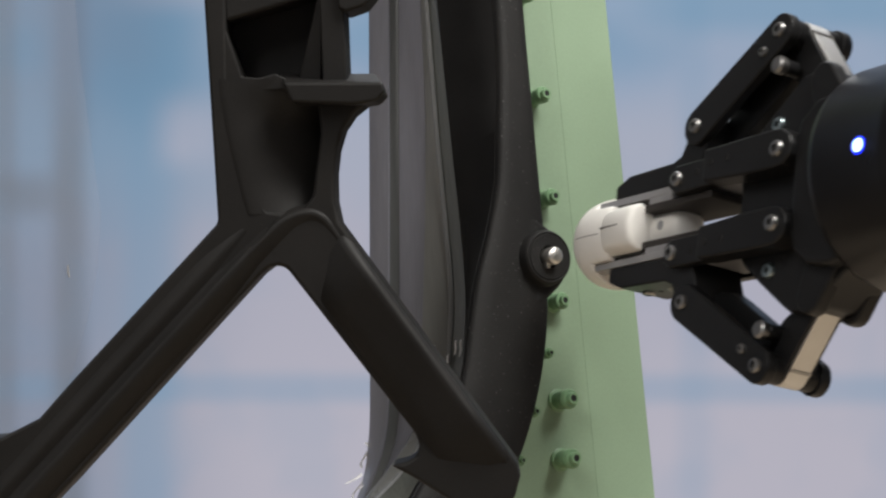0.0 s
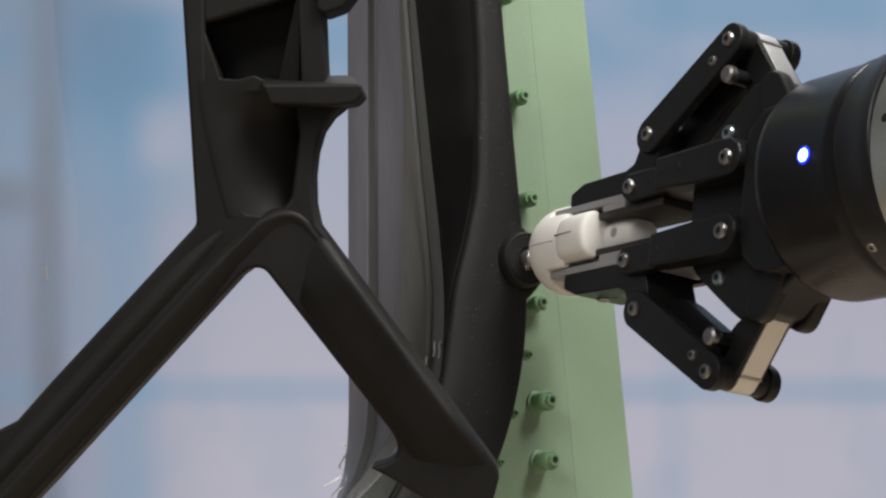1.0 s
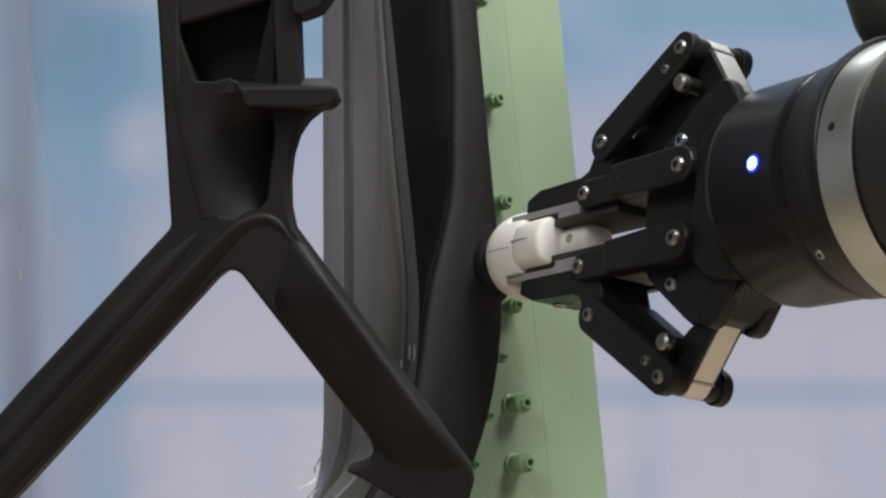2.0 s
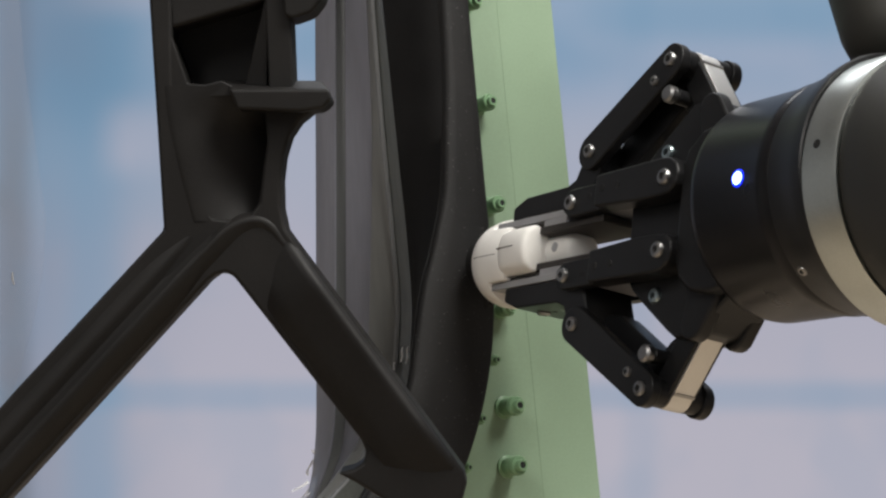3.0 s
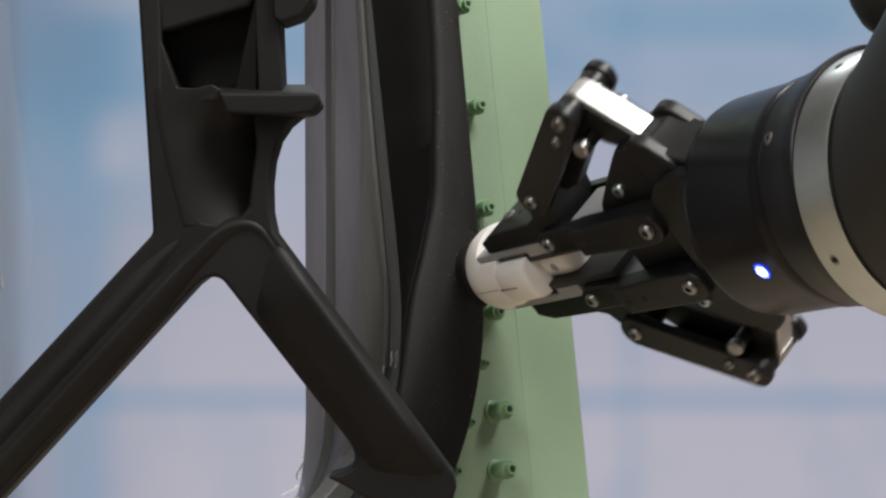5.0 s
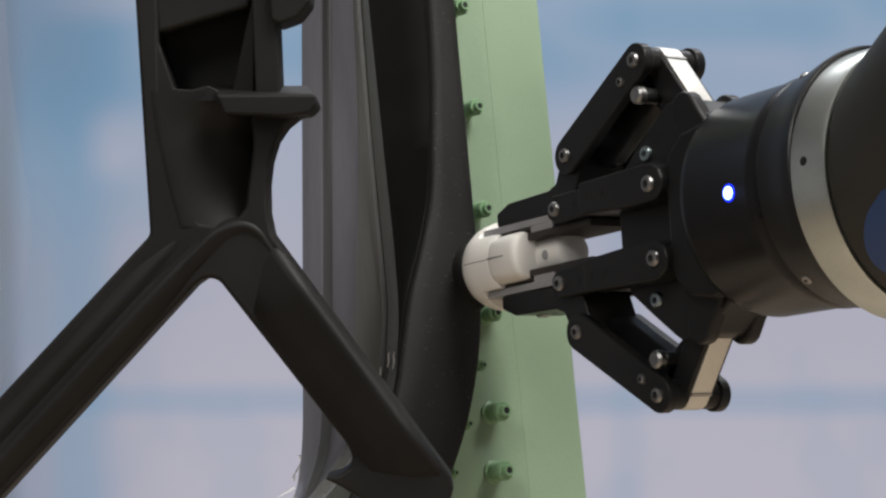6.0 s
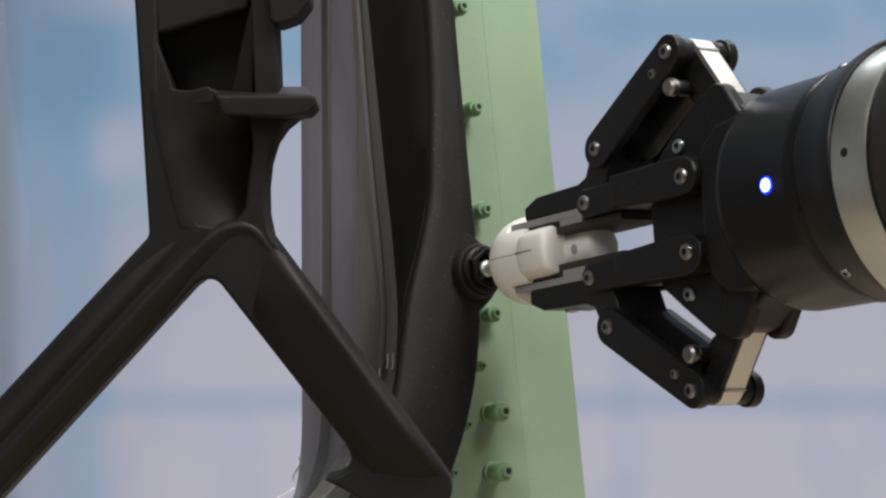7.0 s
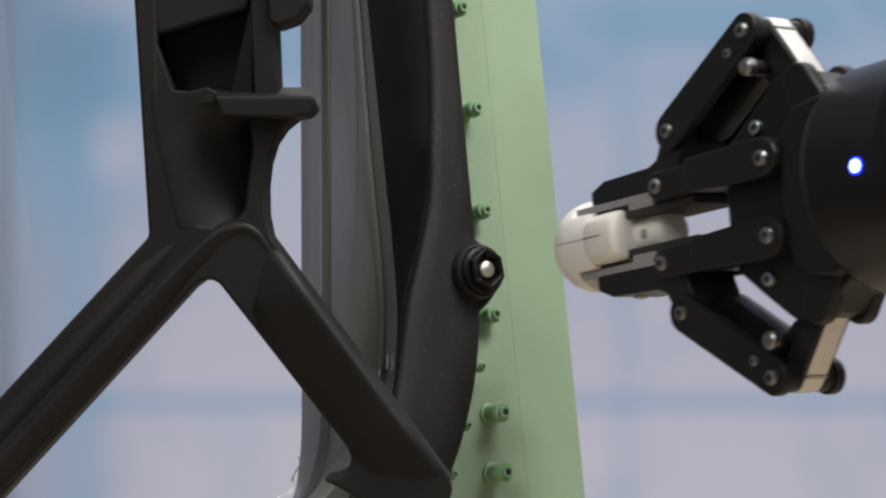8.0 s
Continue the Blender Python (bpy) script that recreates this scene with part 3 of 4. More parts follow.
    slab("fork", [(-0.1048, 0.0989), (-0.0989, 0.0042), (-0.1488, -0.0497), (-0.1598, -0.0621), (-0.1725, -0.0685), (-0.1905, -0.0704), (-0.1905, -0.1213), (-0.1848, -0.1213), (-0.1488, -0.0837), (-0.0843, -0.0131), (-0.0812, -0.0108), (-0.0782, -0.0102), (-0.0755, -0.0112), (-0.0326, -0.0662), (-0.0307, -0.0704), (-0.0319, -0.0742), (-0.0349, -0.0761), (-0.0406, -0.0776), (-0.0338, -0.0810), (-0.0178, -0.0909), (0.0011, -0.0890), (0.0032, -0.0810), (0.0023, -0.0769), (-0.0577, 0.0044), (-0.0592, 0.0116), (-0.0594, 0.0211), (-0.0585, 0.0290), (-0.0564, 0.0359), (-0.0531, 0.0408), (-0.0478, 0.0450), (-0.0653, 0.0450), (-0.0641, 0.0344), (-0.0659, 0.0211), (-0.0668, 0.0131), (-0.0700, 0.0093), (-0.0757, 0.0074), (-0.0820, 0.0082), (-0.0862, 0.0131), (-0.0900, 0.0230), (-0.0955, 0.0457), (-0.0965, 0.0989)], 0.0000, 0.0200, bevel=0.0030)
    slab("top_block", [(-0.0991, 0.0989), (-0.0643, 0.0989), (-0.0653, 0.0810), (-0.0966, 0.0719)], 0.0012, 0.0240, bevel=0.0016)
    slab("rib", [(-0.0653, 0.0989), (-0.0569, 0.0989), (-0.0548, 0.0446), (-0.0630, 0.0446)], -0.0015, 0.0200, bevel=0.0008)
    slab("upper_ledge", [(-0.0596, 0.0989), (-0.0444, 0.0989), (-0.0446, 0.0822), (-0.0488, 0.0769), (-0.0554, 0.0746), (-0.0581, 0.0761)], -0.0040, 0.0180)
    # the panel beside the upper opening slants down to the ledge
    slab("cheek_plate", [(-0.0985, 0.0745), (-0.0972, 0.0722), (-0.0930, 0.0600), (-0.0908, 0.0535), (-0.0850, 0.0530), (-0.0795, 0.0545), (-0.0740, 0.0520), (-0.0740, 0.0490), (-0.0985, 0.0480)], 0.0004, 0.0190, bevel=0.0030)
    # a sloping gusset fills the opening's corner beside the rib
    bm = prism(bmesh.new(), [(-0.0640, 0.0860), (-0.0725, 0.0500), (-0.0640, 0.0500)], 0.0008, 0.0190, xz)
    for v in bm.verts:
        if v.co.x < -0.0700 and v.co.y < 0.01:
            v.co.y = 0.0040
    part("gusset", bm, PRINT_BLACK, ob, bevel=0.0006)
    # a scoop curves from the left wall down into the pocket under the ledge
    bm = bmesh.new()
    rows = []
    for i in range(25):
        g = i / 24
        z = 0.0525 - 0.0455 * g
        x0, x1 = -0.0992 + 0.0100 * g ** 1.4, -0.0655 + 0.0010 * math.sin(3 * g)
        rows.append([])
        for k in range(25):
            f = k / 24
            deep = max(0.0, (f - 0.10) / 0.90)
            fade = min(1.0, g / 0.38)
            fade = (0.12 + 0.88 * fade * fade * (3 - 2 * fade)) * (1 - 0.55 * max(0.0, (g - 0.72) / 0.28) ** 1.5)
            y = (0.0003 if k == 0 else -0.0003) + 0.0150 * deep ** 1.6 * fade
            rows[-1].append(bm.verts.new((x0 + (x1 - x0) * f, y, z)))
    back = [[bm.verts.new((v.co.x, 0.0195, v.co.z)) for v in (row[0], row[-1])] for row in rows]
    for i in range(24):
        for k in range(24):
            bm.faces.new((rows[i][k], rows[i][k + 1], rows[i + 1][k + 1], rows[i + 1][k]))
        bm.faces.new((back[i][0], back[i + 1][0], back[i + 1][1], back[i][1]))
    part("scoop", bm, PRINT_BLACK, ob, angle=60)
    ledge = bmesh.new()
    lip = [(-0.0761, 0.0509), (-0.0425, 0.0509), (-0.0419, 0.0476), (-0.0448, 0.0446), (-0.0520, 0.0435), (-0.0733, 0.0442)]
    prism(ledge, lip, -0.0075, 0.016, xz)
    for v in ledge.verts:
        if v.co.z > 0.0495 and v.co.y > 0:
            v.co.z += 0.0048
            v.co.x -= 0.0040
    part("ledge", ledge, PRINT_BLACK, ob, bevel=0.0012, segments=3)
    bar("leg", (-0.0922, 0.0112), (-0.1848, -0.0886), (0.7341, -0.6791), [(0.0006, 0.0044), (0.0022, 0.0012), (0.0045, -0.0004), (0.0072, -0.0017), (0.0090, -0.0018), (0.0106, -0.0003), (0.0116, -0.0003), (0.0134, -0.0036), (0.0150, -0.0044), (0.0166, -0.0036), (0.0219, 0.0006), (0.0222, 0.0150), (0.0006, 0.0150)], 0.0024)
    bar("leg", (-0.0560, 0.0020), (0.0010, -0.0752), (-0.805, -0.594), [(0.0002, 0.0040), (0.0004, -0.0036), (0.0014, -0.0054), (0.0030, -0.0060), (0.0046, -0.0054), (0.0085, -0.0046), (0.0140, -0.0026), (0.0205, -0.0008), (0.0220, 0.0040)], 0.0062, 1.0)
    ridge([(-0.1080, -0.0279), (-0.0919, -0.0106), (-0.0833, -0.0015), (-0.0778, 0.0038), (-0.0725, 0.0066), (-0.0672, 0.0074), (-0.0628, 0.0053), (-0.0586, 0.0000), (-0.0463, -0.0169), (-0.0311, -0.0374), (-0.0159, -0.0579)], [(-0.0030, 0.0010), (-0.0014, -0.0034), (-0.0004, -0.0043), (0.0008, -0.0041), (0.0035, -0.0024), (0.0095, 0.0008), (0.0095, 0.0060), (-0.0030, 0.0060)])
    return ob


# ---- the gripper: z to its fingertips, x along its opening ----
PIV_D, PIV_C = (0.0124, 0.0566), (0.0248, 0.0674)
PIV_EL, PIV_B, PIV_E = (0.0567, 0.0664), (0.0312, 0.1075), (0.0132, 0.1146)
PIV_K, PIV_STOP, PIV_SMALL = (0.0325, 0.0495), (0.0448, 0.0668), (0.0506, 0.0738)


def mirrored(outline, s):
    return [(s * a, b) for a, b in (outline if s > 0 else outline[::-1])]


def finger(ob, s):
    """One finger's linkage: crank, outer finger, inner link and fingertip; s is its side."""
    def at(p):
        return (s * p[0], p[1])
    # aluminium crank from the palm to the elbow, with a shallow seam near its end
    crank = part("crank", prism(bmesh.new(), stadium(at(PIV_K), at(PIV_EL), 0.0056, 0.0052), -0.0044, 0.0044, xz), ALUMINIUM, ob, "bare aluminium crank link", bevel=0.0005)
    out = (Vector(PIV_EL) - Vector(PIV_K)).normalized()
    side = Vector((out.y, -out.x))
    seam = bmesh.new()
    c = Vector(PIV_EL) - out * 0.0030
    prism(seam, mirrored([tuple(c + side * 0.0050 - out * 0.0005), tuple(c + side * 0.0056 - out * 0.0005), tuple(c + side * 0.0056 + out * 0.0005), tuple(c + side * 0.0050 + out * 0.0005)], s), -0.0044, 0.0044, xz)
    part("seam", seam, STEEL, crank)
    for y in (-1, 1):
        part("crank_cheek", prism(bmesh.new(), stadium(at(PIV_K), at(PIV_EL), 0.0050, 0.0044), *sorted((y * 0.0042, y * 0.0058)), xz), ANODISED, ob, bevel=0.0005)
        part("pivot_ear", prism(bmesh.new(), stadium(at((0.0230, 0.0400)), at((0.0362, 0.0462)), 0.0080, 0.0058), *sorted((y * 0.0060, y * 0.0118)), xz), ANODISED, ob, bevel=0.0014, segments=3)
    # outer finger: two side plates on a black elbow roller, with a set-back web and gussets
    outer = part("outer_finger", prism(bmesh.new(), stadium(at(PIV_EL), at(PIV_B), 0.0060, 0.0066, 14), -0.0136, -0.0094, xz), ANODISED, ob, bevel=0.0007, segments=3)
    part("side_plate", prism(bmesh.new(), stadium(at(PIV_EL), at(PIV_B), 0.0060, 0.0066, 14), 0.0094, 0.0136, xz), ANODISED, outer, bevel=0.0007, segments=3)
    for y in (-1, 1):
        part("elbow_roller", rod(bmesh.new(), (s * PIV_EL[0], y * 0.0045, PIV_EL[1]), (s * PIV_EL[0], y * 0.0132, PIV_EL[1]), 0.0050, 32), ANODISED, outer)
    part("finger_web", prism(bmesh.new(), mirrored([(0.0510, 0.0690), (0.0440, 0.0685), (0.0402, 0.0745), (0.0272, 0.0945), (0.0262, 0.1010), (0.0285, 0.1070), (0.0330, 0.1045), (0.0392, 0.1005), (0.0600, 0.0705)], s), -0.0030, 0.0030, xz), ANODISED, outer, bevel=0.0007)
    part("outer_wall", prism(bmesh.new(), mirrored([(0.0592, 0.0680), (0.0612, 0.0692), (0.0412, 0.1023), (0.0392, 0.1010)], s), -0.0096, 0.0096, xz), ANODISED, outer, bevel=0.0004)
    # broad root of the crank, which carries the long stop pins
    part("crank_root", prism(bmesh.new(), mirrored([(0.0545, 0.0712), (0.0440, 0.0712), (0.0392, 0.0655), (0.0345, 0.0570), (0.0345, 0.0490), (0.0595, 0.0630)], s), -0.0041, 0.0041, xz), ANODISED, ob, bevel=0.0014, segments=3)
    for y in (-1, 1):
        part("stop_pin", rod(bmesh.new(), (s * PIV_STOP[0], y * 0.0140, PIV_STOP[1]), (s * PIV_STOP[0], y * 0.0102, PIV_STOP[1]), 0.0031, rim=0.0008), STEEL, outer, "bright steel stop pin")
        part("stop_sleeve", rod(bmesh.new(), (s * PIV_STOP[0], y * 0.0102, PIV_STOP[1]), (s * PIV_STOP[0], y * 0.0036, PIV_STOP[1]), 0.0027, rim=0.0004), ANODISED, outer)
    # inner link: a proud bar at the palm that steps down towards the fingertip
    link = part("inner_link", prism(bmesh.new(), mirrored([(0.0082, 0.0860), (0.0082, 0.1160), (0.0110, 0.1194), (0.0155, 0.1194), (0.0182, 0.1160), (0.0184, 0.0860)], s), -0.0144, -0.0098, xz), ANODISED, ob, bevel=0.0008, segments=3)
    part("side_plate", prism(bmesh.new(), mirrored([(0.0082, 0.0860), (0.0082, 0.1160), (0.0110, 0.1194), (0.0155, 0.1194), (0.0182, 0.1160), (0.0184, 0.0860)], s), 0.0098, 0.0144, xz), ANODISED, link, bevel=0.0008, segments=3)
    proud = [(0.0064, 0.0585), (0.0070, 0.0540), (0.0098, 0.0508), (0.0132, 0.0500), (0.0168, 0.0515), (0.0192, 0.0550), (0.0196, 0.0600), (0.0190, 0.0946), (0.0078, 0.0946), (0.0064, 0.0700)]
    for y in (-1, 1):
        part("step_plate", prism(bmesh.new(), mirrored(proud, s), *sorted((y * 0.0102, y * 0.0194)), xz), ANODISED, link, bevel=0.0010, segments=3)
        for z in (0.0820, 0.0905):
            part("pin_hole", rod(bmesh.new(), (s * 0.0138, y * 0.0192, z), (s * 0.0138, y * 0.0196, z), 0.0013, 14, 0.0001), HOLE, link)
        part("pin_hole", rod(bmesh.new(), (s * 0.0140, y * 0.0142, 0.1040), (s * 0.0140, y * 0.0146, 0.1040), 0.0012, 14, 0.0001), HOLE, link)
    part("link_web", prism(bmesh.new(), mirrored([(0.0092, 0.0800), (0.0092, 0.1040), (0.0172, 0.1040), (0.0176, 0.0800)], s), -0.0100, 0.0100, xz), GREY_PAD, link, bevel=0.0008)
    # fingertip holder with its grey plate, rubber pad and blade
    holder = [(0.0368, 0.1065), (0.0358, 0.1105), (0.0322, 0.1135), (0.0232, 0.1180), (0.0214, 0.1225), (0.0208, 0.1475), (0.0178, 0.1550), (0.0129, 0.1550), (0.0129, 0.1225), (0.0092, 0.1200), (0.0090, 0.1105), (0.0130, 0.1085), (0.0240, 0.1045), (0.0300, 0.1025), (0.0345, 0.1035)]
    tip = part("fingertip_holder", prism(bmesh.new(), mirrored(holder, s), -0.0109, 0.0109, xz), ANODISED, ob, bevel=0.0008, segments=3)
    part("fingertip_plate", box(bmesh.new(), *sorted((s * 0.0102, s * 0.0128)), -0.0112, 0.0112, 0.1225, 0.1635), GREY_PAD, tip, "grey fingertip plate", bevel=0.0003)
    part("fingertip_block", box(bmesh.new(), *sorted((s * 0.0078, s * 0.0127)), -0.0110, 0.0110, 0.1215, 0.1345), GREY_PAD, tip, bevel=0.0005)
    part("rubber_pad", box(bmesh.new(), *sorted((s * 0.0090, s * 0.0103)), -0.0105, 0.0105, 0.1346, 0.1560), RUBBER, tip, "dark rubber pad", bevel=0.0003)
    part("pad_blade", box(bmesh.new(), *sorted((s * 0.0054, s * 0.0081)), -0.0108, 0.0108, 0.0996, 0.1392), RUBBER, tip, "dark flat blade behind the pad", bevel=0.0004)
    for z in (0.1300, 0.1445):
        screw("tip_screw", tip, (s * 0.0208, 0.0, z), (s, 0, 0), 0.0026, 0.0009)
    part("tip_hole", rod(bmesh.new(), (s * 0.0207, 0.0, 0.1375), (s * 0.0211, 0.0, 0.1375), 0.0012, 14, 0.0001), HOLE, tip)
    for y, way in ((-1, (0, -1, 0)), (1, (0, 1, 0))):
        for name, p, deep, r, mat in (("elbow_screw", PIV_EL, 0.0136, 0.0026, STEEL), ("finger_screw", PIV_B, 0.0136, 0.0026, STEEL), ("link_screw", PIV_E, 0.0144, 0.0027, STEEL),
                                      ("knuckle_screw", PIV_D, 0.0194, 0.0028, STEEL), ("palm_screw", PIV_C, 0.0100, 0.0027, ZINC), ("stop_screw", PIV_SMALL, 0.0134, 0.0018, STEEL)):
            screw(name, ob, (s * p[0], y * deep, p[1]), way, r, 0.0015, mat)


def gripper():
    ob = thing("robot_gripper", "black two-finger robot gripper with aluminium links and a blue light", "gripper")
    part("body", lathe(bmesh.new(), [(0, -0.014), (0.0350, -0.014), (0.0362, -0.0128), (0.0366, -0.0110), (0.0366, -0.0080), (0.0360, -0.0066), (0.0359, 0.0205), (0.0354, 0.0230), (0.0340, 0.0246), (0.0300, 0.0254), (0.0150, 0.0255), (0, 0.0260)], 96), SATIN_BLACK, ob)
    part("coupling", lathe(bmesh.new(), [(0, -0.0318), (0.0402, -0.0318), (0.0407, -0.0312), (0.0402, -0.0284), (0.0394, -0.0254), (0.0385, -0.0222), (0.0378, -0.0190), (0.0373, -0.0160), (0.0371, -0.0142), (0, -0.0142)], 96), ANODISED, ob, "black coupling ring")
    for a in (219, 152, 39, 332):
        way = Vector((math.cos(radians(a)), math.sin(radians(a)), 0))
        screw("coupling_screw", ob, way * 0.0370 + Vector((0, 0, -0.0178)), way, 0.0018, 0.0012)
    palm = [(0.0280, 0.0150), (0.0285, 0.0300), (0.0340, 0.0385), (0.0388, 0.0430), (0.0402, 0.0500), (0.0398, 0.0565), (0.0372, 0.0605), (0.0290, 0.0715), (0.0215, 0.0810), (0.0175, 0.0838), (0.0100, 0.0850), (0.0040, 0.0848)]
    part("palm", prism(bmesh.new(), palm + [(-a, b) for a, b in palm[::-1]], -0.0100, 0.0100, xz), ANODISED, ob, bevel=0.0012, segments=3)
    for y in (-1, 1):
        # raised middle of the palm between the knuckles, and its shoulders on the body
        part("palm_cover", prism(bmesh.new(), [(-0.0260, 0.0200), (0.0260, 0.0200), (0.0285, 0.0330), (0.0270, 0.0430), (0.0215, 0.0500), (0.0150, 0.0520), (-0.0150, 0.0520), (-0.0215, 0.0500), (-0.0270, 0.0430), (-0.0285, 0.0330)], *sorted((y * 0.0098, y * 0.0165)), xz), ANODISED, ob, bevel=0.0020, segments=3)
        for s in (-1, 1):
            part("shoulder_hole", rod(bmesh.new(), (s * 0.0310, y * 0.0098, 0.0420), (s * 0.0310, y * 0.0103, 0.0420), 0.0017, 16, 0.0001), HOLE, ob)
    for s in (1, -1):
        finger(ob, s)
    for y, x, z in ((-1, -0.0009, 0.0004), (1, 0.0007, -0.0001)):
        out = Vector((x, y * 0.0358, 0)).normalized()
        high = Vector((0, 0, z))
        light = part("status_light", rod(bmesh.new(), out * 0.0340 + high, out * 0.0364 + high, 0.0024, 28, 0.0005), LED_CORE, ob, "lit blue status light")
        part("light_rim", rod(bmesh.new(), out * 0.0340 + high, out * 0.0362 + high, 0.0028, 28), BLUE_LED, light)
    return ob


def socket_tool():
    """The white printed socket that the fingers hold."""
    ob = thing("socket_tool", "white 3D-printed socket tool with a rounded nose and fine cracks", "tool")
    nose = [(0.0080, 0.1530), (0.0158, 0.1530), (0.0163, 0.1536), (0.0166, 0.1560), (0.0168, 0.1600), (0.0168, 0.1633), (0.0168, 0.1637), (0.0168, 0.1655), (0.0166, 0.1680), (0.0161, 0.1706), (0.0152, 0.1730), (0.0141, 0.1746), (0.0131, 0.1752), (0.0126, 0.1748), (0.0124, 0.1735), (0.0124, 0.1660), (0.0080, 0.1660), (0.0080, 0.1530)]
    shell = lathe(bmesh.new(), nose, 96)
    for v in shell.verts:
        # flats where the fingertip plates grip
        if v.co.z < 0.1635 and abs(v.co.x) > 0.0100:
            v.co.x = math.copysign(0.0100, v.co.x)
    part("nose_shell", shell, WHITE_PRINT, ob, angle=40)
    crack = [(0.0150, 0.1545), (0.01664, 0.1560), (0.01684, 0.1600), (0.01684, 0.1650), (0.01664, 0.1680), (0.01614, 0.1706), (0.0150, 0.1700)]
    for a, wide in ((-93.0, 0.9), (92.0, 0.9)):
        part("crack", lathe(bmesh.new(), crack, 2, None, a, wide), WHITE_SEAM, ob)
    # raised round cheeks between the fingertip plates
    for y in (-1, 1):
        bm = bmesh.new()
        rows = []
        for z, k in ((0.1366, 0.55), (0.1369, 0.80), (0.1378, 0.93), (0.1394, 1.0), (0.1450, 1.0), (0.1505, 0.97), (0.1532, 0.86), (0.1548, 0.66), (0.1553, 0.45)):
            row = []
            for i in range(17):
                a = radians(-38 + 76 * i / 16)
                r = 0.0128 + (0.0178 - 0.0128) * k * min(1.0, 0.55 + 0.45 * min(i, 16 - i) / 3)
                row.append(bm.verts.new((r * 0.93 * math.sin(a), y * r * math.cos(a), z)))
            row.append(bm.verts.new((0.0070, y * 0.0070, z)))
            row.append(bm.verts.new((-0.0070, y * 0.0070, z)))
            rows.append(row)
        for p, q in zip(rows, rows[1:]):
            for i in range(len(p)):
                j = (i + 1) % len(p)
                bm.faces.new((p[i], p[j], q[j], q[i]))
        bm.faces.new(rows[0])
        bm.faces.new(rows[-1][::-1])
        part("cheek", bm, WHITE_PRINT, ob, angle=60)
        part("crack", prism(bmesh.new(), [(-y * a, y * b) for a, b in ((0.0004, 0.0170), (0.0008, 0.0170), (0.0008, 0.01786), (0.0004, 0.01786))], 0.1432, 0.1535, xy), WHITE_SEAM, ob)
    # neck and round barrel behind them, with a cross bore
    part("shank", lathe(bmesh.new(), [(0, 0.1226), (0.0050, 0.1228), (0.0064, 0.1234), (0.0074, 0.1248), (0.0078, 0.1270), (0.0078, 0.1370), (0.0084, 0.1385), (0.0110, 0.1392), (0.0110, 0.1540), (0, 0.1540)], 64), WHITE_PRINT, ob, angle=50)
    for y in (-1, 1):
        part("shank_hole", rod(bmesh.new(), (0.0006, y * 0.0060, 0.1310), (0.0006, y * 0.00785, 0.1310), 0.0018, 24, 0.00005), GREY_PAD, ob)
    return ob


def robot_arm():
    """The arm's end: a bright flange that turns with the gripper and the dark links behind it."""
    ob = thing("robot", "dark grey industrial robot with a bright metal wrist flange", "robot")
    def lean(z):
        return Vector((min(0.0, (z + 0.047) * 0.45), 0, 0))
    wrist = part("wrist", lathe(bmesh.new(), [(0, -0.0460), (0.0394, -0.0460), (0.0406, -0.049), (0.0430, -0.062), (0.0462, -0.080), (0.0485, -0.098), (0.0500, -0.120), (0.0505, -0.170), (0.0500, -0.260), (0, -0.262)], 96, lean=lean), ARM_GREY, ob)
    flange = part("flange_ring", lathe(bmesh.new(), [(0.030, -0.0320), (0.0404, -0.0320), (0.0411, -0.0327), (0.0411, -0.0442), (0.0404, -0.0458), (0.030, -0.0458), (0.030, -0.0320)], 96), RING_METAL, wrist, "bright metal wrist flange")
    for a in (96, 186, 276, 6):
        way = Vector((math.cos(radians(a)), math.sin(radians(a)), 0))
        c = way * 0.0411 + Vector((0, 0, -0.0380))
        part("flange_hole", rod(bmesh.new(), c - way * 0.001, c + way * 0.0001, 0.0014, 14, 0.00002), HOLE, wrist)
    # a rounded blue mark that follows the cover's flare
    patch = bmesh.new()
    rows = []
    for i in range(17):
        t = -1 + i / 8
        a = radians(47 + 19 * t)
        half = 0.0150 * math.sqrt(max(0.0, 1 - t * t)) + 0.0002
        row = []
        for k in range(9):
            z = -0.0665 + half * (k / 4 - 1)
            r = 0.0412 + (-0.049 - z) * 0.175
            row.append([patch.verts.new(Vector((q * math.cos(a), q * math.sin(a), z)) + lean(z)) for q in (r, r - 0.0012)])
        rows.append(row)
    for p, q in zip(rows, rows[1:]):
        for k in range(8):
            patch.faces.new((p[k][0], p[k + 1][0], q[k + 1][0], q[k][0]))
            patch.faces.new((p[k][1], q[k][1], q[k + 1][1], p[k + 1][1]))
    part("blue_mark", patch, ARM_BLUE, wrist, "blue printed mark")
    link = part("forearm", lathe(bmesh.new(), [(0, 0), (0.006, 0.0008), (0.0115, 0.0040), (0.0150, 0.0090), (0.0165, 0.0160), (0.0180, 0.040), (0.0200, 0.20), (0, 0.20)], 64, None), ARM_GREY, ob)
    return ob, wrist, link


# ---- what moves ----
TOOL_AXIS = Vector((-0.5562, 0.8189, -0.1416)).normalized()
TOOL_UP = (Vector((0, 0, 1)) - TOOL_AXIS * TOOL_AXIS.z).normalized()
TOOL_SIDE = TOOL_AXIS.cross(TOOL_UP)
TOOL_BASE = Vector((0.1140, 0.6507, EYE + 0.0161))
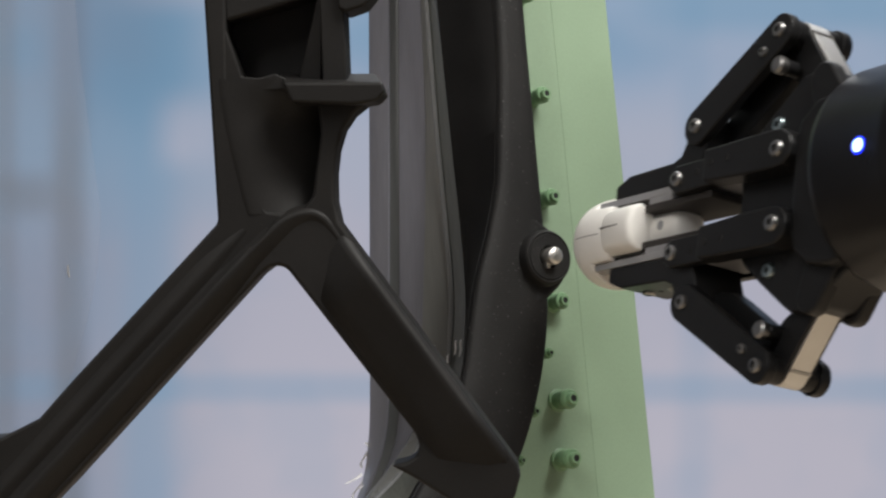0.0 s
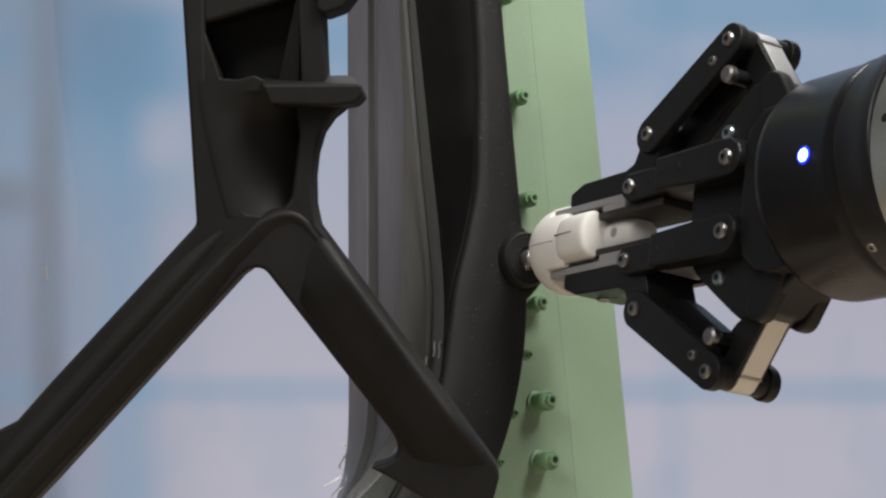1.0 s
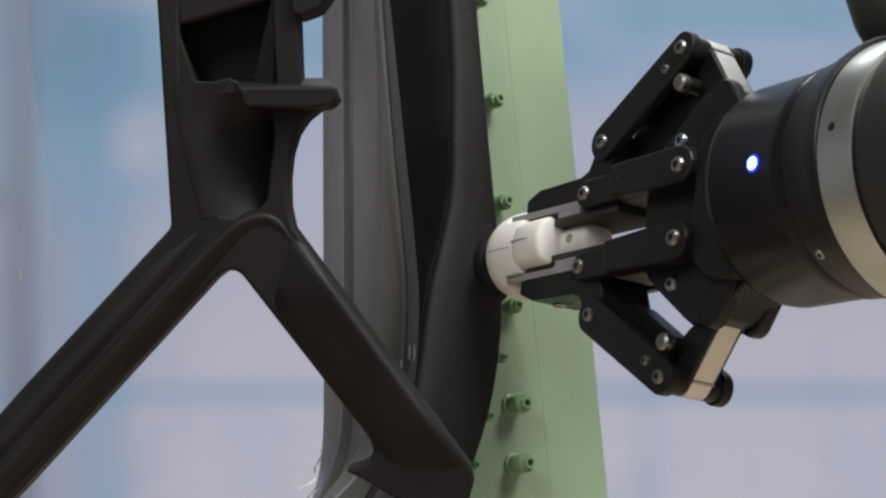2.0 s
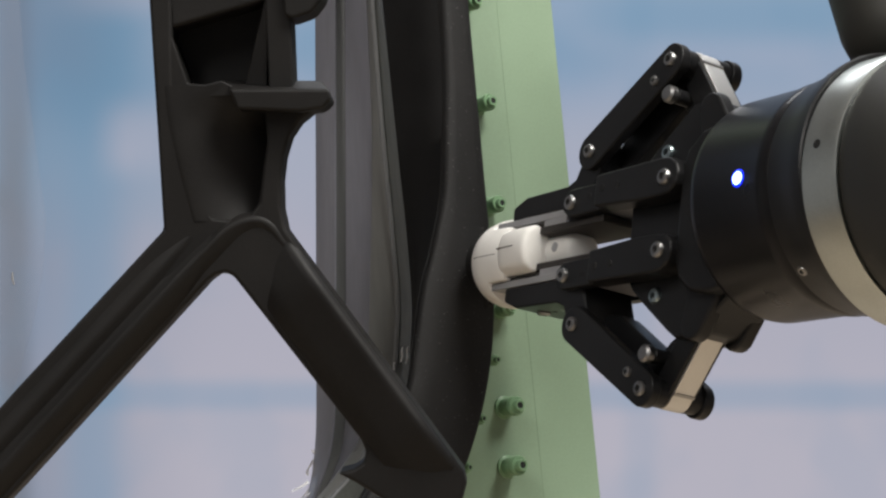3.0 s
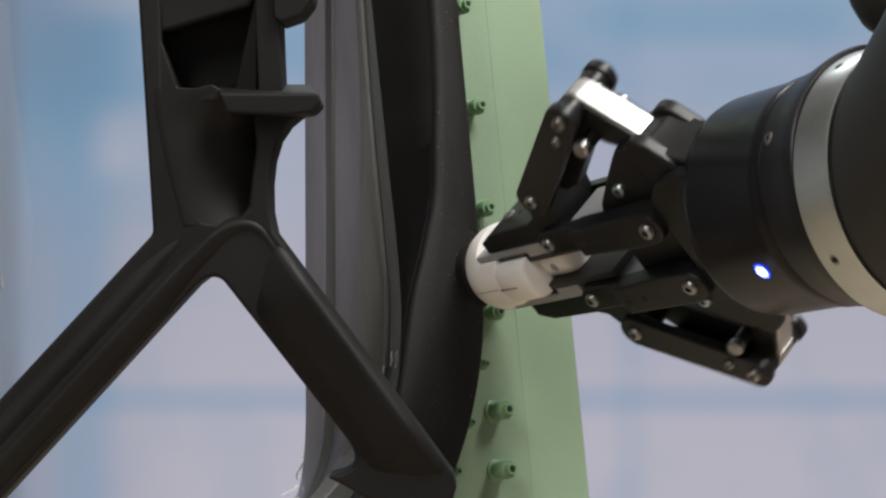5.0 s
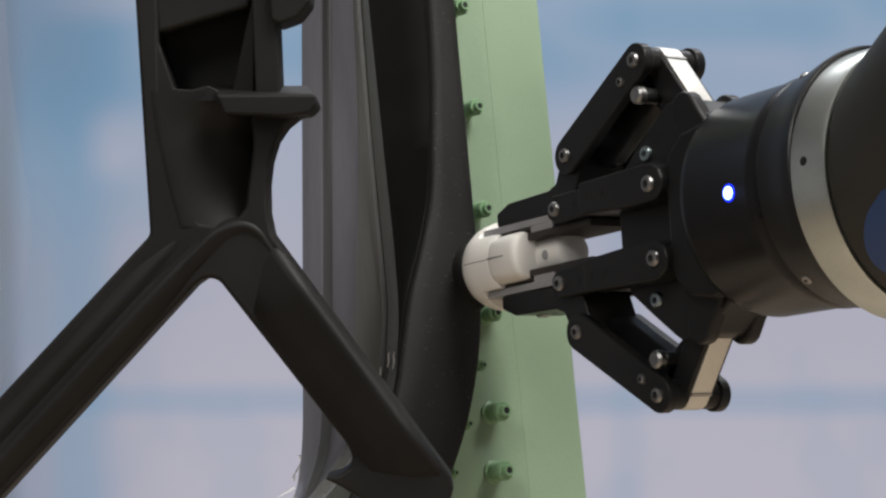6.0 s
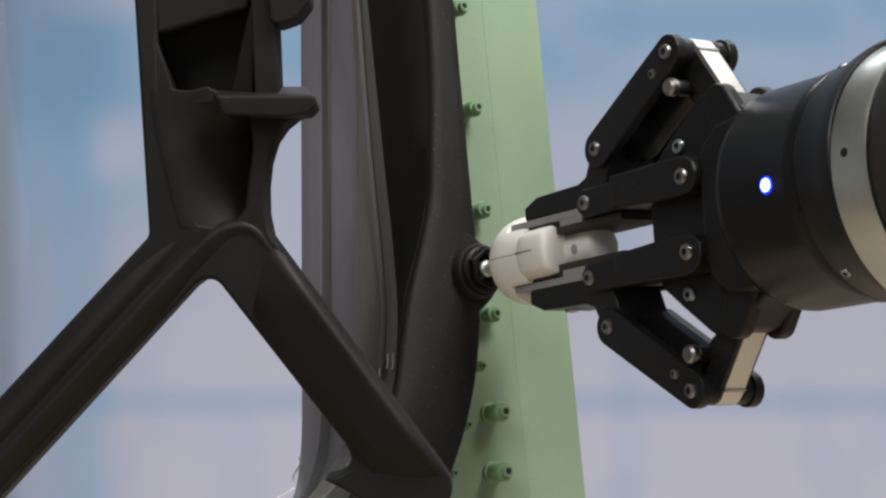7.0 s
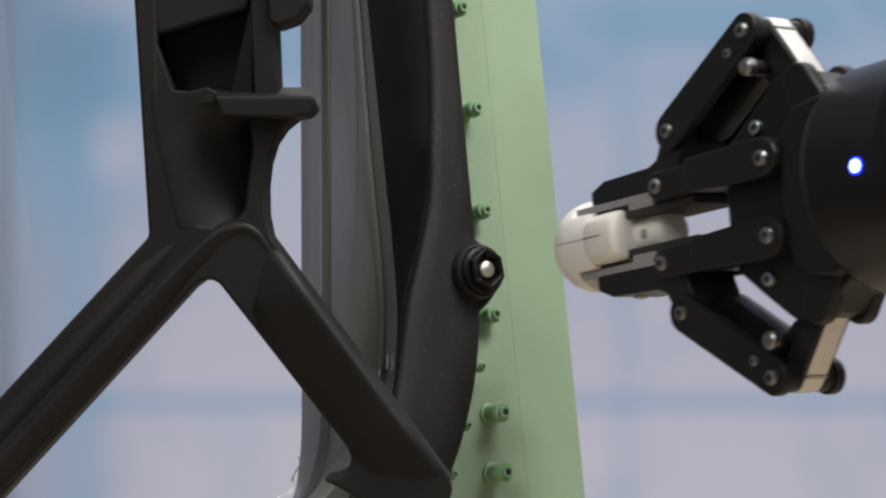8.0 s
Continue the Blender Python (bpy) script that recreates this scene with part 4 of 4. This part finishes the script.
# seconds, roll about the tool's axis in degrees, way along it, up and aside in metres, lean upward in degrees
MOVES = ((0, 12.2, -0.0236, 0.0004, 0.0057, 0.00), (0.1, 11.8, -0.0156, 0.0006, 0.0051, 0.00), (0.2, 11.4, -0.0112, 0.0007, 0.0046, 0.00), (0.3, 11.5, -0.0110, 0.0006, 0.0041, 0.00), (0.5, 11.7, -0.0120, 0.0004, 0.0034, 0.00),
         (1, 11.7, -0.0126, 0.0002, 0.0029, 0.00), (1.5, 11.5, -0.0120, 0.0004, 0.0033, 0.00), (1.65, 11.5, -0.0118, 0.0004, 0.0030, 0.00), (1.8, 11.5, -0.0070, 0.0003, 0.0021, 0.00), (1.9, 11.6, -0.0048, 0.0002, 0.0015, 0.00),
         (2, 11.5, -0.0035, 0.0002, 0.0010, 0.00), (2.2, 11.7, -0.0028, 0.0001, 0.0006, 0.00), (2.8, 12.4, -0.0026, -0.0030, -0.0012, 0.60), (3.3, 12.6, -0.0023, -0.0046, -0.0020, 1.13), (3.5, 12.6, -0.0023, -0.0046, -0.0020, 1.13),
         (3.7, 12.8, -0.0021, -0.0044, -0.0017, 1.13), (3.9, 16.2, -0.0018, -0.0006, 0.0007, 0.25), (4, 18.2, -0.0012, 0.0002, 0.0015, 0.00), (4.1, 23.9, -0.0002, 0.0008, 0.0023, 0.00), (4.2, 32.0, -0.0003, 0.0008, 0.0022, 0.00),
         (4.3, 41.5, -0.0005, 0.0008, 0.0021, 0.00), (4.4, 52.0, -0.0006, 0.0009, 0.0020, 0.00), (4.5, 63.1, -0.0005, 0.0007, 0.0019, 0.00), (4.6, 77.1, -0.0005, 0.0005, 0.0020, 0.00), (4.7, 93.1, -0.0005, 0.0004, 0.0019, 0.00),
         (4.9, 124.1, -0.0005, 0.0002, 0.0018, 0.00), (5.1, 152.1, -0.0006, 0.0001, 0.0017, 0.00), (5.3, 172.1, -0.0007, -0.0000, 0.0015, 0.00), (5.5, 180.1, -0.0009, 0.0000, 0.0014, 0.00), (5.8, 181.4, -0.0012, 0.0000, 0.0012, 0.00),
         (6, 181.4, -0.0012, 0.0000, 0.0012, 0.00), (6.45, 181.3, -0.0009, 0.0004, 0.0015, 0.00), (6.6, 181.3, -0.0036, 0.0006, 0.0023, 0.00), (6.7, 181.4, -0.0062, 0.0005, 0.0031, 0.00), (6.8, 181.4, -0.0098, 0.0005, 0.0040, 0.00),
         (6.9, 181.4, -0.0121, 0.0006, 0.0047, 0.00), (7, 181.4, -0.0138, 0.0006, 0.0053, 0.00), (7.25, 181.4, -0.0148, 0.0007, 0.0060, 0.00), (7.5, 181.3, -0.0167, 0.0006, 0.0068, 0.00), (7.6, 181.3, -0.0196, 0.0008, 0.0077, 0.00),
         (7.7, 181.1, -0.0230, 0.0010, 0.0090, 0.00), (7.8, 181.1, -0.0282, 0.0014, 0.0106, 0.00), (7.9, 181.0, -0.0340, 0.0018, 0.0127, 0.00), (8, 180.9, -0.0417, 0.0023, 0.0150, 0.00))


def tool_pose(roll, along, up, aside, lean=0.0):
    axis = (TOOL_AXIS + TOOL_UP * math.tan(radians(lean))).normalized()
    high = (Vector((0, 0, 1)) - axis * axis.z).normalized()
    a = radians(roll)
    x = high * math.cos(a) + axis.cross(high) * math.sin(a)
    turn = Matrix((x, axis.cross(x), axis)).transposed().to_4x4()
    return Matrix.Translation(TOOL_BASE + TOOL_AXIS * along + TOOL_UP * up + TOOL_SIDE * aside) @ turn


hall()
backdrop()
former = green_former()
for u, v, long, r in ((0.0087, 0.1073, 0.0085, 0.0033), (0.0111, 0.0667, 0.0085, 0.0033), (0.0112, 0.0261, 0.0080, 0.0033), (0.0123, -0.0147, 0.0065, 0.0033), (0.0104, -0.0530, 0.0085, 0.0038), (0.0092, -0.0759, 0.0085, 0.0038)):
    bolt(u, v, -0.0202 - WEB_LEAN * (0.0240 - u), long + 0.0010, r)
for u, v in ((0.0038, -0.0349), (-0.0048, -0.0571), (-0.0128, -0.0752)):
    bolt(u, v, -0.0202 - WEB_LEAN * (0.0240 - u), 0.0078, 0.0021)
liner()
clear_cover()
torn_film()
window_frame()
pin()
bracket()
held_nut = nut()
grip_thing = gripper()
tool_thing = socket_tool()
arm_thing, wrist_part, forearm_part = robot_arm()


def motions():
    rows = [(t, tool_pose(*m)) for t, *m in MOVES]
    walk(grip_thing, rows)
    walk(tool_thing, rows)
    # the arm's end follows without roll, and its wrist rolls in it
    walk(arm_thing, [(t, tool_pose(0, m[1], m[2] - 0.0022, m[3], m[4])) for t, *m in MOVES])
    walk(wrist_part, [(t, pose(0, 0, 0, 0, 0, m[0])) for t, *m in MOVES])
    walk(forearm_part, [(t, Matrix.Translation((x, y, z)) @ pose(0, 0, 0, 0, 62, 25)) for t, x, y, z in ((0.0, 0.0415, 0.0110, -0.026), (4.0, 0.0415, 0.0110, -0.026), (4.7, 0.0480, 0.0150, -0.026), (5.8, 0.0600, 0.0320, -0.030), (8.0, 0.0600, 0.0320, -0.030))])
    # the nut rides in the tool's nose until it is left on the pin
    seat = PIN_AXIS
    loose = [(t, tool_pose(*m) @ pose(0, 0, 0.1690, 180, 0, 0)) for t, *m in MOVES if t < 1.7]
    turned = [(t, seat @ pose(0, 0, 0, 0, 0, 90 - m[0])) for t, *m in MOVES if 3.3 <= t <= 6.0]
    walk(held_nut, loose + turned + [(8.0, seat @ pose(0, 0, 0, 0, 0, -92.3))])


motions()
